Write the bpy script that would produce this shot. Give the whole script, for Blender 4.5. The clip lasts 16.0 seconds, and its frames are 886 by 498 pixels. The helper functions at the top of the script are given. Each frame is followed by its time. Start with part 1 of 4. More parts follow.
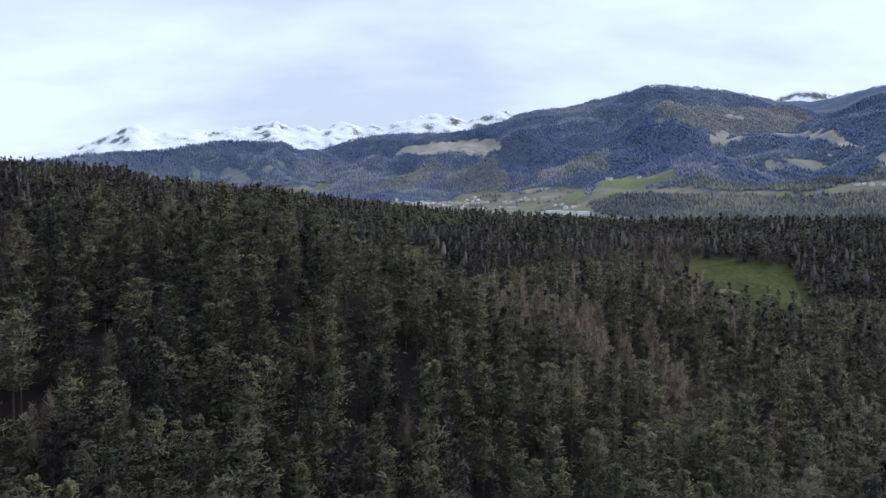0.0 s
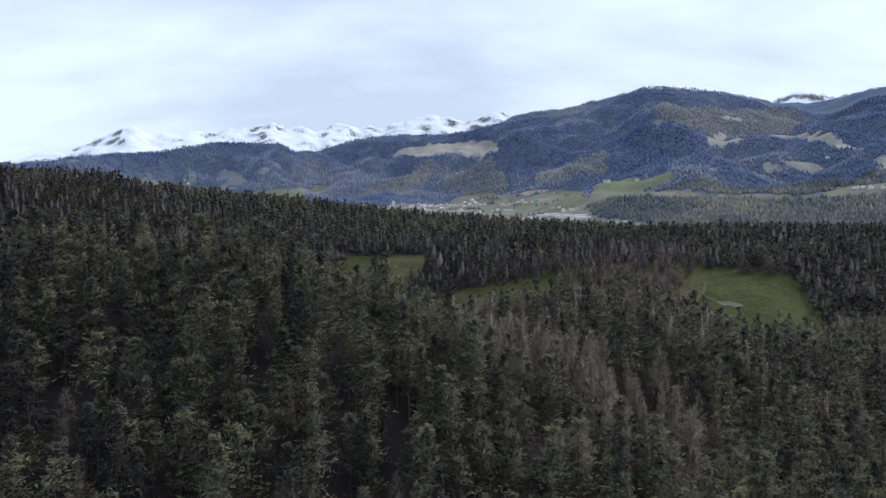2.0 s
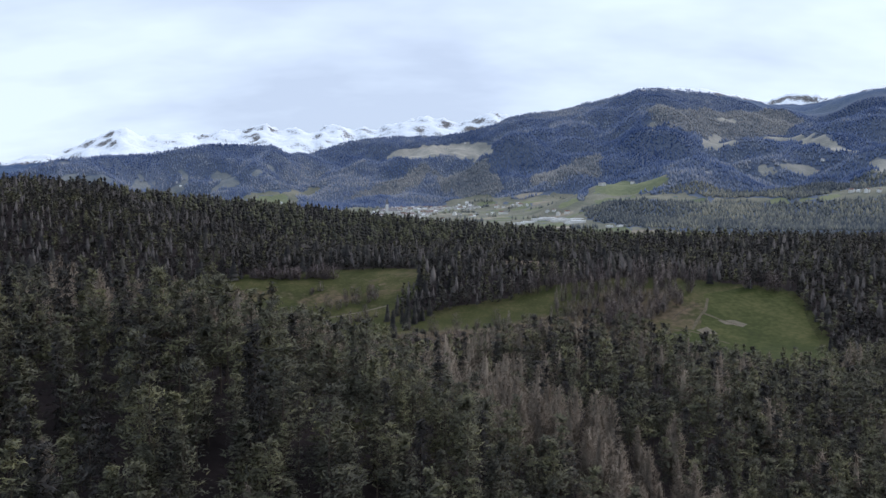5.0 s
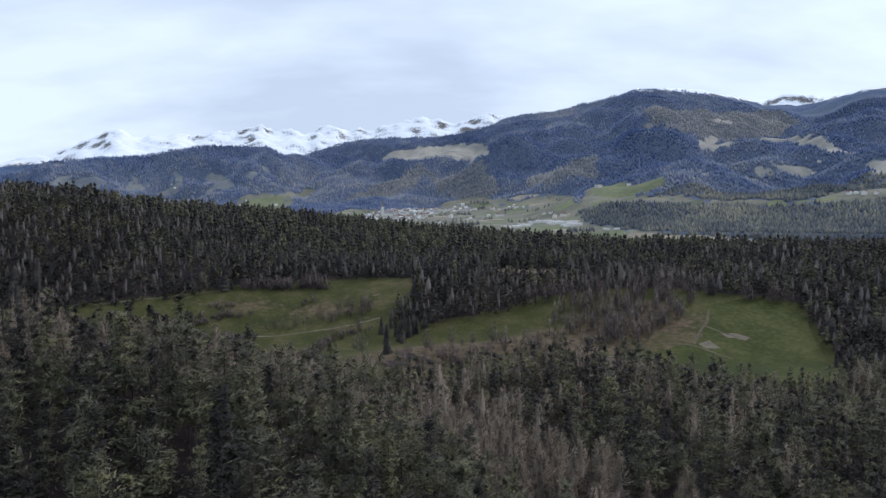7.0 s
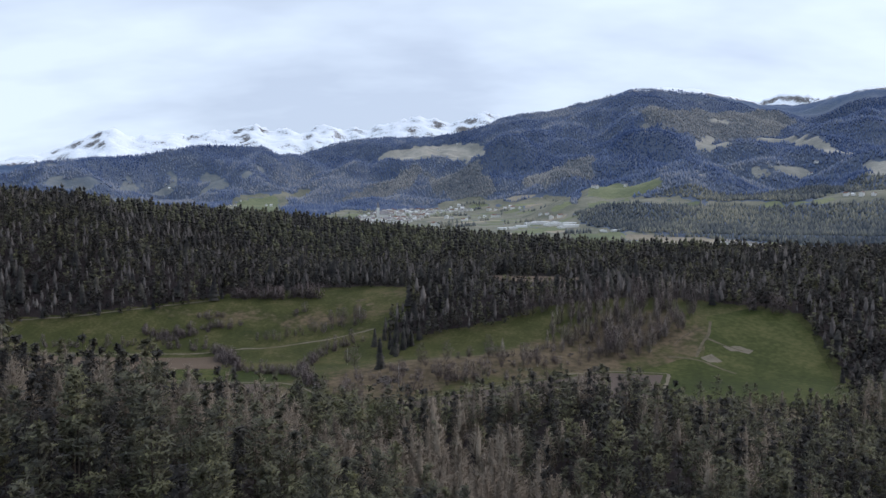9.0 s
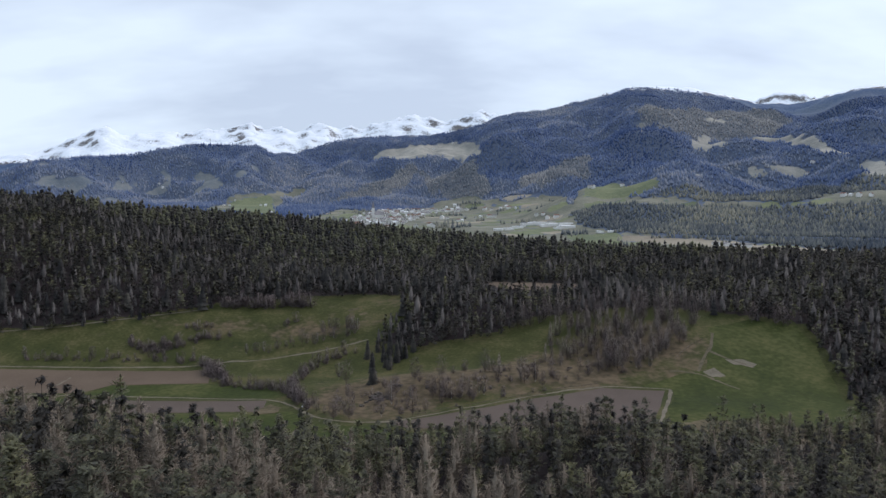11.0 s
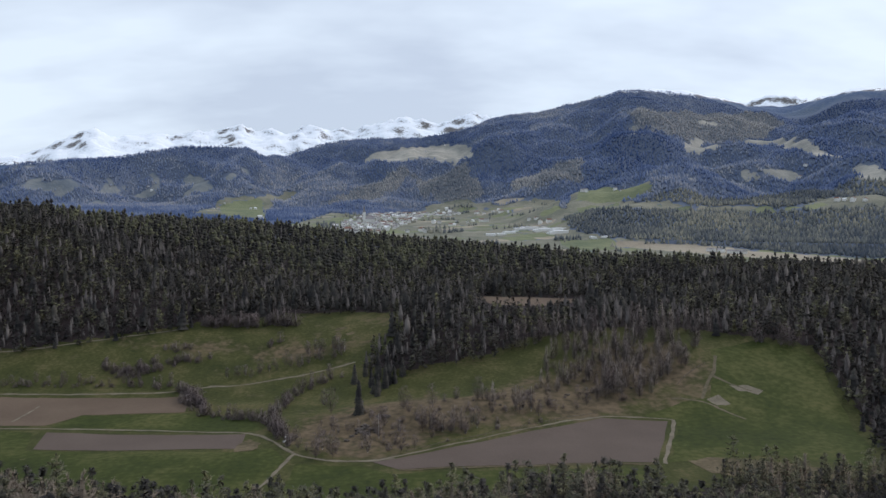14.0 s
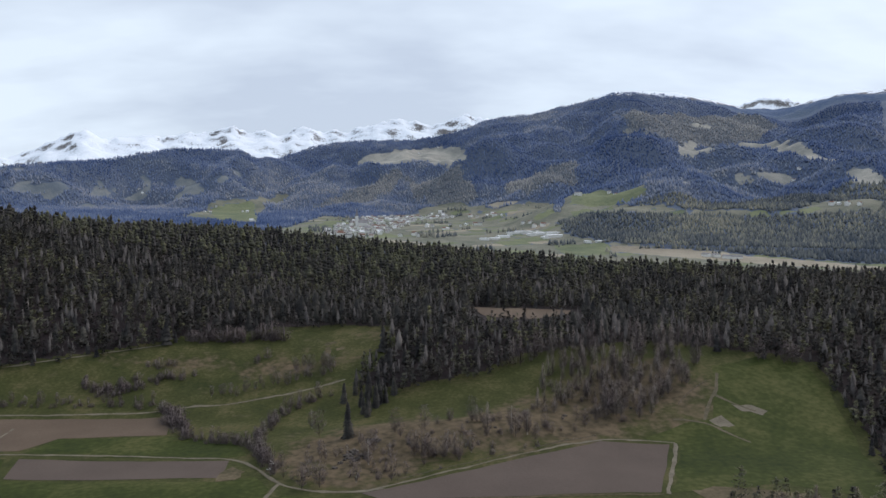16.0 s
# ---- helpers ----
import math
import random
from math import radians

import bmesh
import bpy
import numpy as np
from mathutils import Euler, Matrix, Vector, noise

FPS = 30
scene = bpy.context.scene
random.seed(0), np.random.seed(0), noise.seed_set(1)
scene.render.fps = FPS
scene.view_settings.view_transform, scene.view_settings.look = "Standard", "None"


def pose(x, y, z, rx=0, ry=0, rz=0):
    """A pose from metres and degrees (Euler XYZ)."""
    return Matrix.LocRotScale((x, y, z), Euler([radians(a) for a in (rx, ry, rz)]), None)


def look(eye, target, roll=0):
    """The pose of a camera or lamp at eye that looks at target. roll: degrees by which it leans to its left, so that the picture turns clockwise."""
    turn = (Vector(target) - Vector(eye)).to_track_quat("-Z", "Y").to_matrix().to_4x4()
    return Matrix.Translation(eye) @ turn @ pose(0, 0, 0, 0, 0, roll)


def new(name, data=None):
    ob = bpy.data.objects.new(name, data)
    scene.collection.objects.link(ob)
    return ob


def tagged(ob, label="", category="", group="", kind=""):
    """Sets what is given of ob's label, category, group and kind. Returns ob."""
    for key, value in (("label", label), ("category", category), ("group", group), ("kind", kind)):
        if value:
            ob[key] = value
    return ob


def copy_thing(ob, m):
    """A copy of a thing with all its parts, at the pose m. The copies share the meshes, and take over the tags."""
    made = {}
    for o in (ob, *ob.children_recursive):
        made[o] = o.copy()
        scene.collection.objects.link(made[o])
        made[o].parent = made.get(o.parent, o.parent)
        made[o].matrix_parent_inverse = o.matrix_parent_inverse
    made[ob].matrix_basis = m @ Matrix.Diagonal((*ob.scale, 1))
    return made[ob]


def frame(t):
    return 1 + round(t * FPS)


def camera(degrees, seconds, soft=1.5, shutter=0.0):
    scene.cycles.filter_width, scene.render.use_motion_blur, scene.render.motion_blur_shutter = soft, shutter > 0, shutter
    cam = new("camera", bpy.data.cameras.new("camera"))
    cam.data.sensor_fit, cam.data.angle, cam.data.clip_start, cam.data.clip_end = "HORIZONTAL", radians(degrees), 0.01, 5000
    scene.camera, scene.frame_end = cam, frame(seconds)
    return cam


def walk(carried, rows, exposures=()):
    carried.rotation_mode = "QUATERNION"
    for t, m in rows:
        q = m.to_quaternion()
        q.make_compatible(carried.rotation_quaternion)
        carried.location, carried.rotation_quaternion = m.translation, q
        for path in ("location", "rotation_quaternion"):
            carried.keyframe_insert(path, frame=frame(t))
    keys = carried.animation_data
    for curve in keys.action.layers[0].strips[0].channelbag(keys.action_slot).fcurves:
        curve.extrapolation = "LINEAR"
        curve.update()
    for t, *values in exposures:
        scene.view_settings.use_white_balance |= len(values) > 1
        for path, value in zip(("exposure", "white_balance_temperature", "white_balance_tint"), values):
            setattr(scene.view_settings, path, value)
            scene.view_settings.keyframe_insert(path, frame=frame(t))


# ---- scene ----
cam = camera(66.0, 16.0, soft=1.5)
# seconds, place, turn to the left, tilt and roll in degrees
PATH = [
    (0, (0.0, 0.0, 55.0), -0.52, -2.59, -0.08),
    (1, (0.27, 5.4, 58.27), -0.62, -2.55, -0.06),
    (2, (0.59, 10.75, 61.53), -0.75, -2.54, -0.06),
    (3, (0.95, 16.08, 64.78), -0.90, -2.54, -0.03),
    (4, (1.35, 21.45, 68.03), -1.07, -2.53, -0.02),
    (6.5, (2.48, 35.25, 76.14), -1.44, -2.52, 0.08),
    (7.5, (2.97, 40.98, 79.38), -1.63, -2.51, 0.11),
    (8.5, (3.48, 46.87, 82.62), -1.78, -2.56, 0.10),
    (9, (3.74, 49.87, 84.25), -1.86, -2.62, 0.11),
    (11.5, (5.09, 65.55, 92.37), -2.31, -2.80, 0.12),
    (12.5, (5.64, 72.11, 95.62), -2.52, -2.79, 0.11),
    (13.5, (6.2, 78.84, 98.87), -2.75, -2.75, 0.14),
    (14.5, (6.76, 85.71, 102.12), -3.00, -2.70, 0.16),
    (15.5, (7.32, 92.7, 105.38), -3.27, -2.64, 0.17),
    (16, (7.6, 96.24, 107.0), -3.42, -2.62, 0.15),
]
walk(cam, [(t, pose(x, y, z, 90 + tilt, roll, turn)) for t, (x, y, z), turn, tilt, roll in PATH], [(0, 0.27, 6060, 17.5), (8, 0.2, 6110, 17.0), (16, 0.13, 6400, 16.0)])

# ---- world, sun ----
SUN_UP, SUN_AZ = radians(42), radians(58)
world = bpy.data.worlds.new("sky")
scene.world = world
world.use_nodes = True
wn, wl = world.node_tree.nodes, world.node_tree.links
wn.clear()
sky = wn.new("ShaderNodeTexSky")
sky.sky_type, sky.sun_disc, sky.sun_elevation, sky.sun_rotation = "NISHITA", False, SUN_UP, SUN_AZ
clear = wn.new("ShaderNodeBackground")
clear.inputs[1].default_value = 0.1
wl.new(sky.outputs[0], clear.inputs[0])
coord = wn.new("ShaderNodeTexCoord")
split = wn.new("ShaderNodeSeparateXYZ")
wl.new(coord.outputs["Generated"], split.inputs[0])
lifted = wn.new("ShaderNodeMath")
lifted.operation, lifted.inputs[1].default_value = "ADD", 0.32
wl.new(split.outputs[2], lifted.inputs[0])
flat = wn.new("ShaderNodeCombineXYZ")
for axis in (0, 1):
    div = wn.new("ShaderNodeMath")
    div.operation = "DIVIDE"
    wl.new(split.outputs[axis], div.inputs[0])
    wl.new(lifted.outputs[0], div.inputs[1])
    wl.new(div.outputs[0], flat.inputs[axis])


def cloud_noise(scale, detail, stretch, shift):
    place = wn.new("ShaderNodeMapping")
    place.inputs["Scale"].default_value, place.inputs["Location"].default_value = stretch, shift
    tex = wn.new("ShaderNodeTexNoise")
    tex.inputs["Scale"].default_value, tex.inputs["Detail"].default_value, tex.inputs["Roughness"].default_value = scale, detail, 0.55
    wl.new(flat.outputs[0], place.inputs[0])
    wl.new(place.outputs[0], tex.inputs["Vector"])
    return tex.outputs["Fac"]


tone = wn.new("ShaderNodeValToRGB")
wl.new(cloud_noise(1.1, 5, (0.7, 1.3, 1.0), (2.3, 0.4, 0.0)), tone.inputs[0])
tone.color_ramp.elements[0].position, tone.color_ramp.elements[0].color = 0.36, (0.55, 0.65, 0.75, 1)
tone.color_ramp.elements[1].position, tone.color_ramp.elements[1].color = 0.56, (0.78, 0.91, 0.99, 1)
cloud = wn.new("ShaderNodeBackground")
cloud.inputs[1].default_value = 0.97
wl.new(tone.outputs[0], cloud.inputs[0])
mixed = wn.new("ShaderNodeMixShader")
mixed.inputs[0].default_value = 0.9
wl.new(clear.outputs[0], mixed.inputs[1])
wl.new(cloud.outputs[0], mixed.inputs[2])
wl.new(mixed.outputs[0], wn.new("ShaderNodeOutputWorld").inputs[0])

sun = new("sun", bpy.data.lights.new("sun", "SUN"))
sun.data.energy, sun.data.angle, sun.data.color = 1.5, radians(22), (1.0, 0.95, 0.88)
sun.matrix_world = look((0, 0, 0), (-math.sin(SUN_AZ) * math.cos(SUN_UP), -math.cos(SUN_AZ) * math.cos(SUN_UP), -math.sin(SUN_UP)))


# ---- materials ----
def material(name, colours, scale=1.0, rough=0.9, fine=6.0, bump_size=0.0, each=0.0, detail=5.0, stretch=(1, 1, 1)):
    """A matt surface: two or three colours mixed by noise at a wide and a fine scale (per metre), and a change from piece to piece."""
    m = bpy.data.materials.new(name)
    m.use_nodes = True
    nodes, links = m.node_tree.nodes, m.node_tree.links
    shade = nodes["Principled BSDF"]
    shade.inputs["Roughness"].default_value = rough
    shade.inputs["Specular IOR Level"].default_value = 0.12
    where = nodes.new("ShaderNodeNewGeometry")
    turn = nodes.new("ShaderNodeMapping")
    turn.inputs["Scale"].default_value = stretch
    links.new(where.outputs["Position"], turn.inputs[0])
    value = None
    for size, weight in ((scale, 0.6), (scale * fine, 0.4)):
        tex = nodes.new("ShaderNodeTexNoise")
        tex.inputs["Scale"].default_value, tex.inputs["Detail"].default_value = size, detail
        links.new(turn.outputs[0], tex.inputs["Vector"])
        part_of = nodes.new("ShaderNodeMath")
        part_of.operation, part_of.inputs[1].default_value = "MULTIPLY_ADD", weight
        links.new(tex.outputs["Fac"], part_of.inputs[0])
        if value is None:
            part_of.inputs[2].default_value = 0.0
        else:
            links.new(value, part_of.inputs[2])
        value = part_of.outputs[0]
    if each:
        own = nodes.new("ShaderNodeMath")
        own.operation, own.inputs[1].default_value = "MULTIPLY_ADD", each
        links.new(where.outputs["Random Per Island"], own.inputs[0])
        less = nodes.new("ShaderNodeMath")
        less.operation, less.inputs[1].default_value = "SUBTRACT", each / 2
        links.new(value, own.inputs[2])
        links.new(own.outputs[0], less.inputs[0])
        value = less.outputs[0]
    ramp = nodes.new("ShaderNodeValToRGB")
    links.new(value, ramp.inputs[0])
    steps = ramp.color_ramp.elements
    for k, c in enumerate(colours):
        at = 0.34 + 0.32 * k / (len(colours) - 1)
        step = steps[k] if k < 2 else steps.new(at)
        step.position, step.color = at, (*c, 1)
    if len(colours) > 2:
        for k, step in enumerate(steps):
            step.position, step.color = 0.34 + 0.32 * k / (len(colours) - 1), (*colours[k], 1)
    links.new(ramp.outputs[0], shade.inputs["Base Color"])
    if bump_size:
        b = nodes.new("ShaderNodeBump")
        b.inputs["Distance"].default_value = bump_size
        links.new(value, b.inputs["Height"])
        links.new(b.outputs[0], shade.inputs["Normal"])
    return m


def leafy(m, share):
    """Lets part of the light through needles and fine twigs."""
    nodes, links = m.node_tree.nodes, m.node_tree.links
    shade, out = nodes["Principled BSDF"], nodes["Material Output"]
    thin, both_ways = nodes.new("ShaderNodeBsdfTranslucent"), nodes.new("ShaderNodeMixShader")
    both_ways.inputs[0].default_value = share
    links.new(shade.inputs["Base Color"].links[0].from_socket, thin.inputs["Color"])
    links.new(shade.outputs[0], both_ways.inputs[1])
    links.new(thin.outputs[0], both_ways.inputs[2])
    links.new(both_ways.outputs[0], out.inputs["Surface"])


PINE = material("pine_needles", [(0.052, 0.052, 0.049), (0.124, 0.121, 0.086), (0.216, 0.208, 0.110)], 0.15, fine=17, each=0.10, detail=3.0, bump_size=0.35)
SPRUCE = material("spruce_needles", [(0.025, 0.024, 0.026), (0.054, 0.051, 0.048), (0.110, 0.101, 0.084)], 0.05, fine=40, each=0.12, detail=3.0, bump_size=0.35)
LARCH = material("bare_larch_twigs", [(0.132, 0.108, 0.089), (0.236, 0.196, 0.155), (0.350, 0.293, 0.229)], 0.06, fine=55, each=0.14, detail=4.0, bump_size=0.4)
GREY_LARCH = material("grey_larch_twigs", [(0.052, 0.046, 0.045), (0.094, 0.084, 0.080), (0.150, 0.133, 0.122)], 0.06, fine=12, each=0.14)
GREY_TWIG = material("bare_grey_twigs", [(0.070, 0.055, 0.056), (0.118, 0.096, 0.094), (0.185, 0.152, 0.140)], 0.08, fine=10, each=0.2)
MAUVE_TWIG = material("mauve_larch_twigs", [(0.120, 0.101, 0.094), (0.200, 0.170, 0.155), (0.300, 0.255, 0.228)], 0.08, fine=40, each=0.14, detail=4.0, bump_size=0.3)
BARK = material("bark", [(0.07, 0.055, 0.046), (0.135, 0.105, 0.085)], 0.8, fine=5)
PALE_BARK = material("pale_birch_bark", [(0.30, 0.29, 0.27), (0.55, 0.53, 0.50)], 0.9, fine=5)
LUSH = material("lush_green_grass", [(0.020, 0.028, 0.007), (0.037, 0.047, 0.011), (0.080, 0.079, 0.027)], 0.03, fine=12, bump_size=0.15)
DRY = material("dry_pasture", [(0.046, 0.044, 0.020), (0.088, 0.070, 0.042), (0.135, 0.106, 0.066)], 0.06, fine=8, bump_size=0.5)
SOIL = material("ploughed_soil", [(0.082, 0.062, 0.052), (0.108, 0.083, 0.069)], 0.03, fine=40, bump_size=0.2)
BROWN_SOIL = material("brown_stubble_soil", [(0.092, 0.066, 0.048), (0.128, 0.094, 0.068)], 0.035, fine=30, bump_size=0.2)
SANDY = material("sandy_path", [(0.062, 0.056, 0.034), (0.135, 0.110, 0.074)], 0.2, fine=8)
GRAVEL = material("pale_gravel", [(0.100, 0.086, 0.062), (0.19, 0.162, 0.122)], 0.12, fine=10)
ROCK = material("grey_rock", [(0.040, 0.034, 0.031), (0.125, 0.105, 0.092)], 0.35, fine=6, bump_size=0.3)
WALL_WHITE = material("white_render", [(0.62, 0.60, 0.57), (0.80, 0.79, 0.76)], 0.03, fine=12)
ROOF_GREY = material("grey_roof", [(0.16, 0.155, 0.16), (0.30, 0.28, 0.28)], 0.02, fine=8)
ROOF_RED = material("brown_red_roof", [(0.15, 0.085, 0.065), (0.24, 0.15, 0.12)], 0.02, fine=8)
METAL_ROOF = material("pale_metal_roof", [(0.55, 0.55, 0.56), (0.75, 0.75, 0.76)], 0.02, rough=0.5, fine=8)
WOOD = material("weathered_wood", [(0.10, 0.085, 0.07), (0.20, 0.17, 0.14)], 0.9, fine=6)
leafy(PINE, 0.3)
leafy(SPRUCE, 0.2)
leafy(LARCH, 0.25)
# blue of the distance haze is painted into the mountain trees' colours
HAZY_WOOD = material("hazy_conifers", [(0.034, 0.060, 0.140), (0.102, 0.137, 0.230), (0.250, 0.258, 0.276)], 0.0022, fine=9, each=0.10, detail=3.0)
# haze is painted as blue in the darks, sunlight as warm pale tones
HAZY_LIT_PINE = material("hazy_lit_pines", [(0.046, 0.058, 0.076), (0.110, 0.119, 0.118), (0.235, 0.224, 0.172)], 0.003, fine=9, each=0.18, detail=3.0)
# paler copy for sunlit woods and brown larch slopes, haze painted as blue-grey
HAZY_LIT_WOOD = material("hazy_lit_woods", [(0.105, 0.122, 0.152), (0.275, 0.268, 0.256)], 0.004, fine=14, each=0.15)


def land_material():
    """Forest floor near by; wooded slopes far off with haze painted in as blue, bare rock and snow above the tree line.
    """
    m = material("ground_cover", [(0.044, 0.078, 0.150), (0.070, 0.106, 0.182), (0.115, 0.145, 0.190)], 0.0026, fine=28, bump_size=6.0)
    nodes, links = m.node_tree.nodes, m.node_tree.links
    shade = nodes["Principled BSDF"]
    woods = shade.inputs["Base Color"].links[0].from_socket
    geo = nodes.new("ShaderNodeNewGeometry")
    pos = nodes.new("ShaderNodeSeparateXYZ")
    links.new(geo.outputs["Position"], pos.inputs[0])

    def calc(op, a, b):
        n = nodes.new("ShaderNodeMath")
        n.operation = op
        for k, v in enumerate((a, b)):
            if isinstance(v, (int, float)):
                n.inputs[k].default_value = v
            else:
                links.new(v, n.inputs[k])
        return n.outputs[0]

    def noise_at(scale, detail):
        n = nodes.new("ShaderNodeTexNoise")
        n.inputs["Scale"].default_value, n.inputs["Detail"].default_value, n.inputs["Roughness"].default_value = scale, detail, 0.65
        links.new(geo.outputs["Position"], n.inputs["Vector"])
        return n.outputs["Fac"]

    def between(v, a, b):
        n = nodes.new("ShaderNodeMapRange")
        n.inputs["From Min"].default_value, n.inputs["From Max"].default_value = a, b
        links.new(v, n.inputs["Value"])
        return n.outputs["Result"]

    def mix(f, a, b):
        n = nodes.new("ShaderNodeMix")
        n.data_type = "RGBA"
        links.new(f, n.inputs["Factor"])
        for k, v in ((6, a), (7, b)):
            if isinstance(v, tuple):
                n.inputs[k].default_value = (*v, 1)
            else:
                links.new(v, n.inputs[k])
        return n.outputs[2]

    # the tree line lies lower on the snow range, which stands behind the wooded mountain to the west
    x, y, z = pos.outputs
    reach = calc("SQRT", calc("ADD", calc("MULTIPLY", x, x), calc("MULTIPLY", y, y)), 0.0)
    behind = calc("MULTIPLY", between(reach, 3800, 3900), calc("SUBTRACT", 1.0, between(x, 900, 1300)))
    line = calc("SUBTRACT", 708.0, calc("MULTIPLY", behind, 321.0))
    over = calc("SUBTRACT", calc("ADD", z, calc("MULTIPLY", calc("SUBTRACT", noise_at(0.006, 8), 0.5), 110.0)), line)
    rock = mix(noise_at(0.03, 6), (0.10, 0.09, 0.085), (0.22, 0.205, 0.20))
    patchy = between(calc("ADD", over, calc("MULTIPLY", calc("SUBTRACT", noise_at(0.022, 10), 0.5), 190.0)), -4, 10)
    lie = nodes.new("ShaderNodeSeparateXYZ")
    links.new(geo.outputs["Normal"], lie.inputs[0])
    holds = between(calc("ADD", lie.outputs[2], calc("MULTIPLY", noise_at(0.085, 10), 0.5)), 0.93, 1.03)
    high = mix(calc("MULTIPLY", patchy, holds), rock, (0.78, 0.82, 0.88))
    # haze over the wooded slopes is painted in as blue-grey, bluest at the back
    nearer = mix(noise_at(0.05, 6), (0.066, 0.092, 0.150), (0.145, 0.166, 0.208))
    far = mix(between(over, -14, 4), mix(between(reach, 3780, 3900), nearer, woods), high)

    def cover(name, lo, hi, scale, below):
        """Open land of one kind, laid over what lies below it, with edges made uneven by noise."""
        attr = nodes.new("ShaderNodeAttribute")
        attr.attribute_name = name
        f = between(calc("ADD", attr.outputs["Fac"], calc("MULTIPLY", calc("SUBTRACT", noise_at(0.02, 8), 0.5), 0.9)), 0.44, 0.56)
        return mix(f, below, mix(between(noise_at(scale, 7), 0.36, 0.64), lo, hi))

    # sun on these woods is put into the cover's paler tone
    far = cover("lit_woods", (0.085, 0.102, 0.138), (0.215, 0.218, 0.222), 0.03, far)
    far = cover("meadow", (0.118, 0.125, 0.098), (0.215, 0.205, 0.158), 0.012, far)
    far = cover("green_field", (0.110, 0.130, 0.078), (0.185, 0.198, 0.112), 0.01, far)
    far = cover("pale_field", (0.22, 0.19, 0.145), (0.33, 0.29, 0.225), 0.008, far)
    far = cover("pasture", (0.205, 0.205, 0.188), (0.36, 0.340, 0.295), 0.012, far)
    # dimmer, bluer copy of the pasture, with distance haze in its colour
    far = cover("hazy_pasture", (0.130, 0.150, 0.172), (0.215, 0.222, 0.215), 0.012, far)
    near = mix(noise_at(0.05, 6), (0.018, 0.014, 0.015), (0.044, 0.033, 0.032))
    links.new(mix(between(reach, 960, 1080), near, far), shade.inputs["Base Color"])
    return m


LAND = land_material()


# ---- mesh helpers ----
def mesh_of(name, verts, faces, mats, index=None, smooth=False, normals=None):
    """A mesh from arrays; faces all with the same number of corners, or a list of such arrays."""
    groups = faces if isinstance(faces, list) else [faces]
    groups = [np.asarray(f, np.int32) for f in groups if len(f)]
    me = bpy.data.meshes.new(name)
    me.vertices.add(len(verts))
    me.vertices.foreach_set("co", np.asarray(verts, np.float32).ravel())
    flat_loops = np.concatenate([f.ravel() for f in groups])
    counts = np.concatenate([np.full(len(f), f.shape[1], np.int32) for f in groups])
    me.loops.add(len(flat_loops))
    me.loops.foreach_set("vertex_index", flat_loops)
    me.polygons.add(len(counts))
    me.polygons.foreach_set("loop_start", np.concatenate([[0], np.cumsum(counts)[:-1]]).astype(np.int32))
    if index is not None:
        me.polygons.foreach_set("material_index", np.asarray(index, np.int32))
    if smooth:
        me.polygons.foreach_set("use_smooth", np.ones(len(counts), bool))
    for m in mats:
        me.materials.append(m)
    me.update(calc_edges=True)
    me.validate()
    if normals is not None:
        me.normals_split_custom_set_from_vertices(np.asarray(normals, np.float32))
    return me


def part(name, me, parent=None, label="", kind=""):
    ob = new(name, me)
    ob.parent = parent
    return tagged(ob, label, kind=kind)


def bm_mesh(name, bm, mat):
    me = bpy.data.meshes.new(name)
    bm.to_mesh(me)
    bm.free()
    me.materials.append(mat)
    return me


def ragged(px, py, poly, much):
    """Inside an outline that is made uneven by waves of two sizes."""
    return inside(px + much * waves(px, py, 8 * much, 21) + 0.5 * much * waves(px, py, 3 * much, 22), py + 1.6 * much * waves(px, py, 7 * much, 23), poly)


def inside(px, py, poly):
    px, py = np.asarray(px, float), np.asarray(py, float)
    hit = np.zeros(px.shape, bool)
    for (x0, y0), (x1, y1) in zip(poly, poly[1:] + poly[:1]):
        if y0 != y1:
            hit ^= ((y0 > py) != (y1 > py)) & (px < (x1 - x0) * (py - y0) / (y1 - y0) + x0)
    return hit


def draped(name, poly, mat, lift, cell, label, category, kind="structure", wobble=0.0, group=""):
    """A sheet over the ground inside an outline, cut to its edges, with slightly uneven borders."""
    rng = np.random.default_rng(len(name) + int(abs(poly[0][0])))
    pts = []
    for (x0, y0), (x1, y1) in zip(poly, poly[1:] + poly[:1]):
        n = max(1, int(math.hypot(x1 - x0, y1 - y0) / (cell * 1.5)))
        for k in range(n):
            j = rng.normal(0, wobble, 2) if wobble else (0, 0)
            pts.append((x0 + (x1 - x0) * k / n + j[0], y0 + (y1 - y0) * k / n + j[1]))
    bm = bmesh.new()
    face = bm.faces.new([bm.verts.new((x, y, 0)) for x, y in pts])
    bmesh.ops.triangulate(bm, faces=[face])
    xs, ys = [p[0] for p in pts], [p[1] for p in pts]
    for axis, lo, hi in ((0, min(xs), max(xs)), (1, min(ys), max(ys))):
        v = lo + cell
        while v < hi:
            n = (1, 0, 0) if axis == 0 else (0, 1, 0)
            co = (v, 0, 0) if axis == 0 else (0, v, 0)
            bmesh.ops.bisect_plane(bm, geom=bm.verts[:] + bm.edges[:] + bm.faces[:], plane_co=co, plane_no=n)
            v += cell
    co = np.array([v.co[:] for v in bm.verts])
    z = ground(co[:, 0], co[:, 1]) + lift
    for v, h in zip(bm.verts, z):
        v.co.z = h
    for f in bm.faces:
        if f.normal.z < 0:
            f.normal_flip()
        f.smooth = True
    bmesh.ops.recalc_face_normals(bm, faces=bm.faces[:])
    return tagged(new(name, bm_mesh(name, bm, mat)), label, category, group, kind)


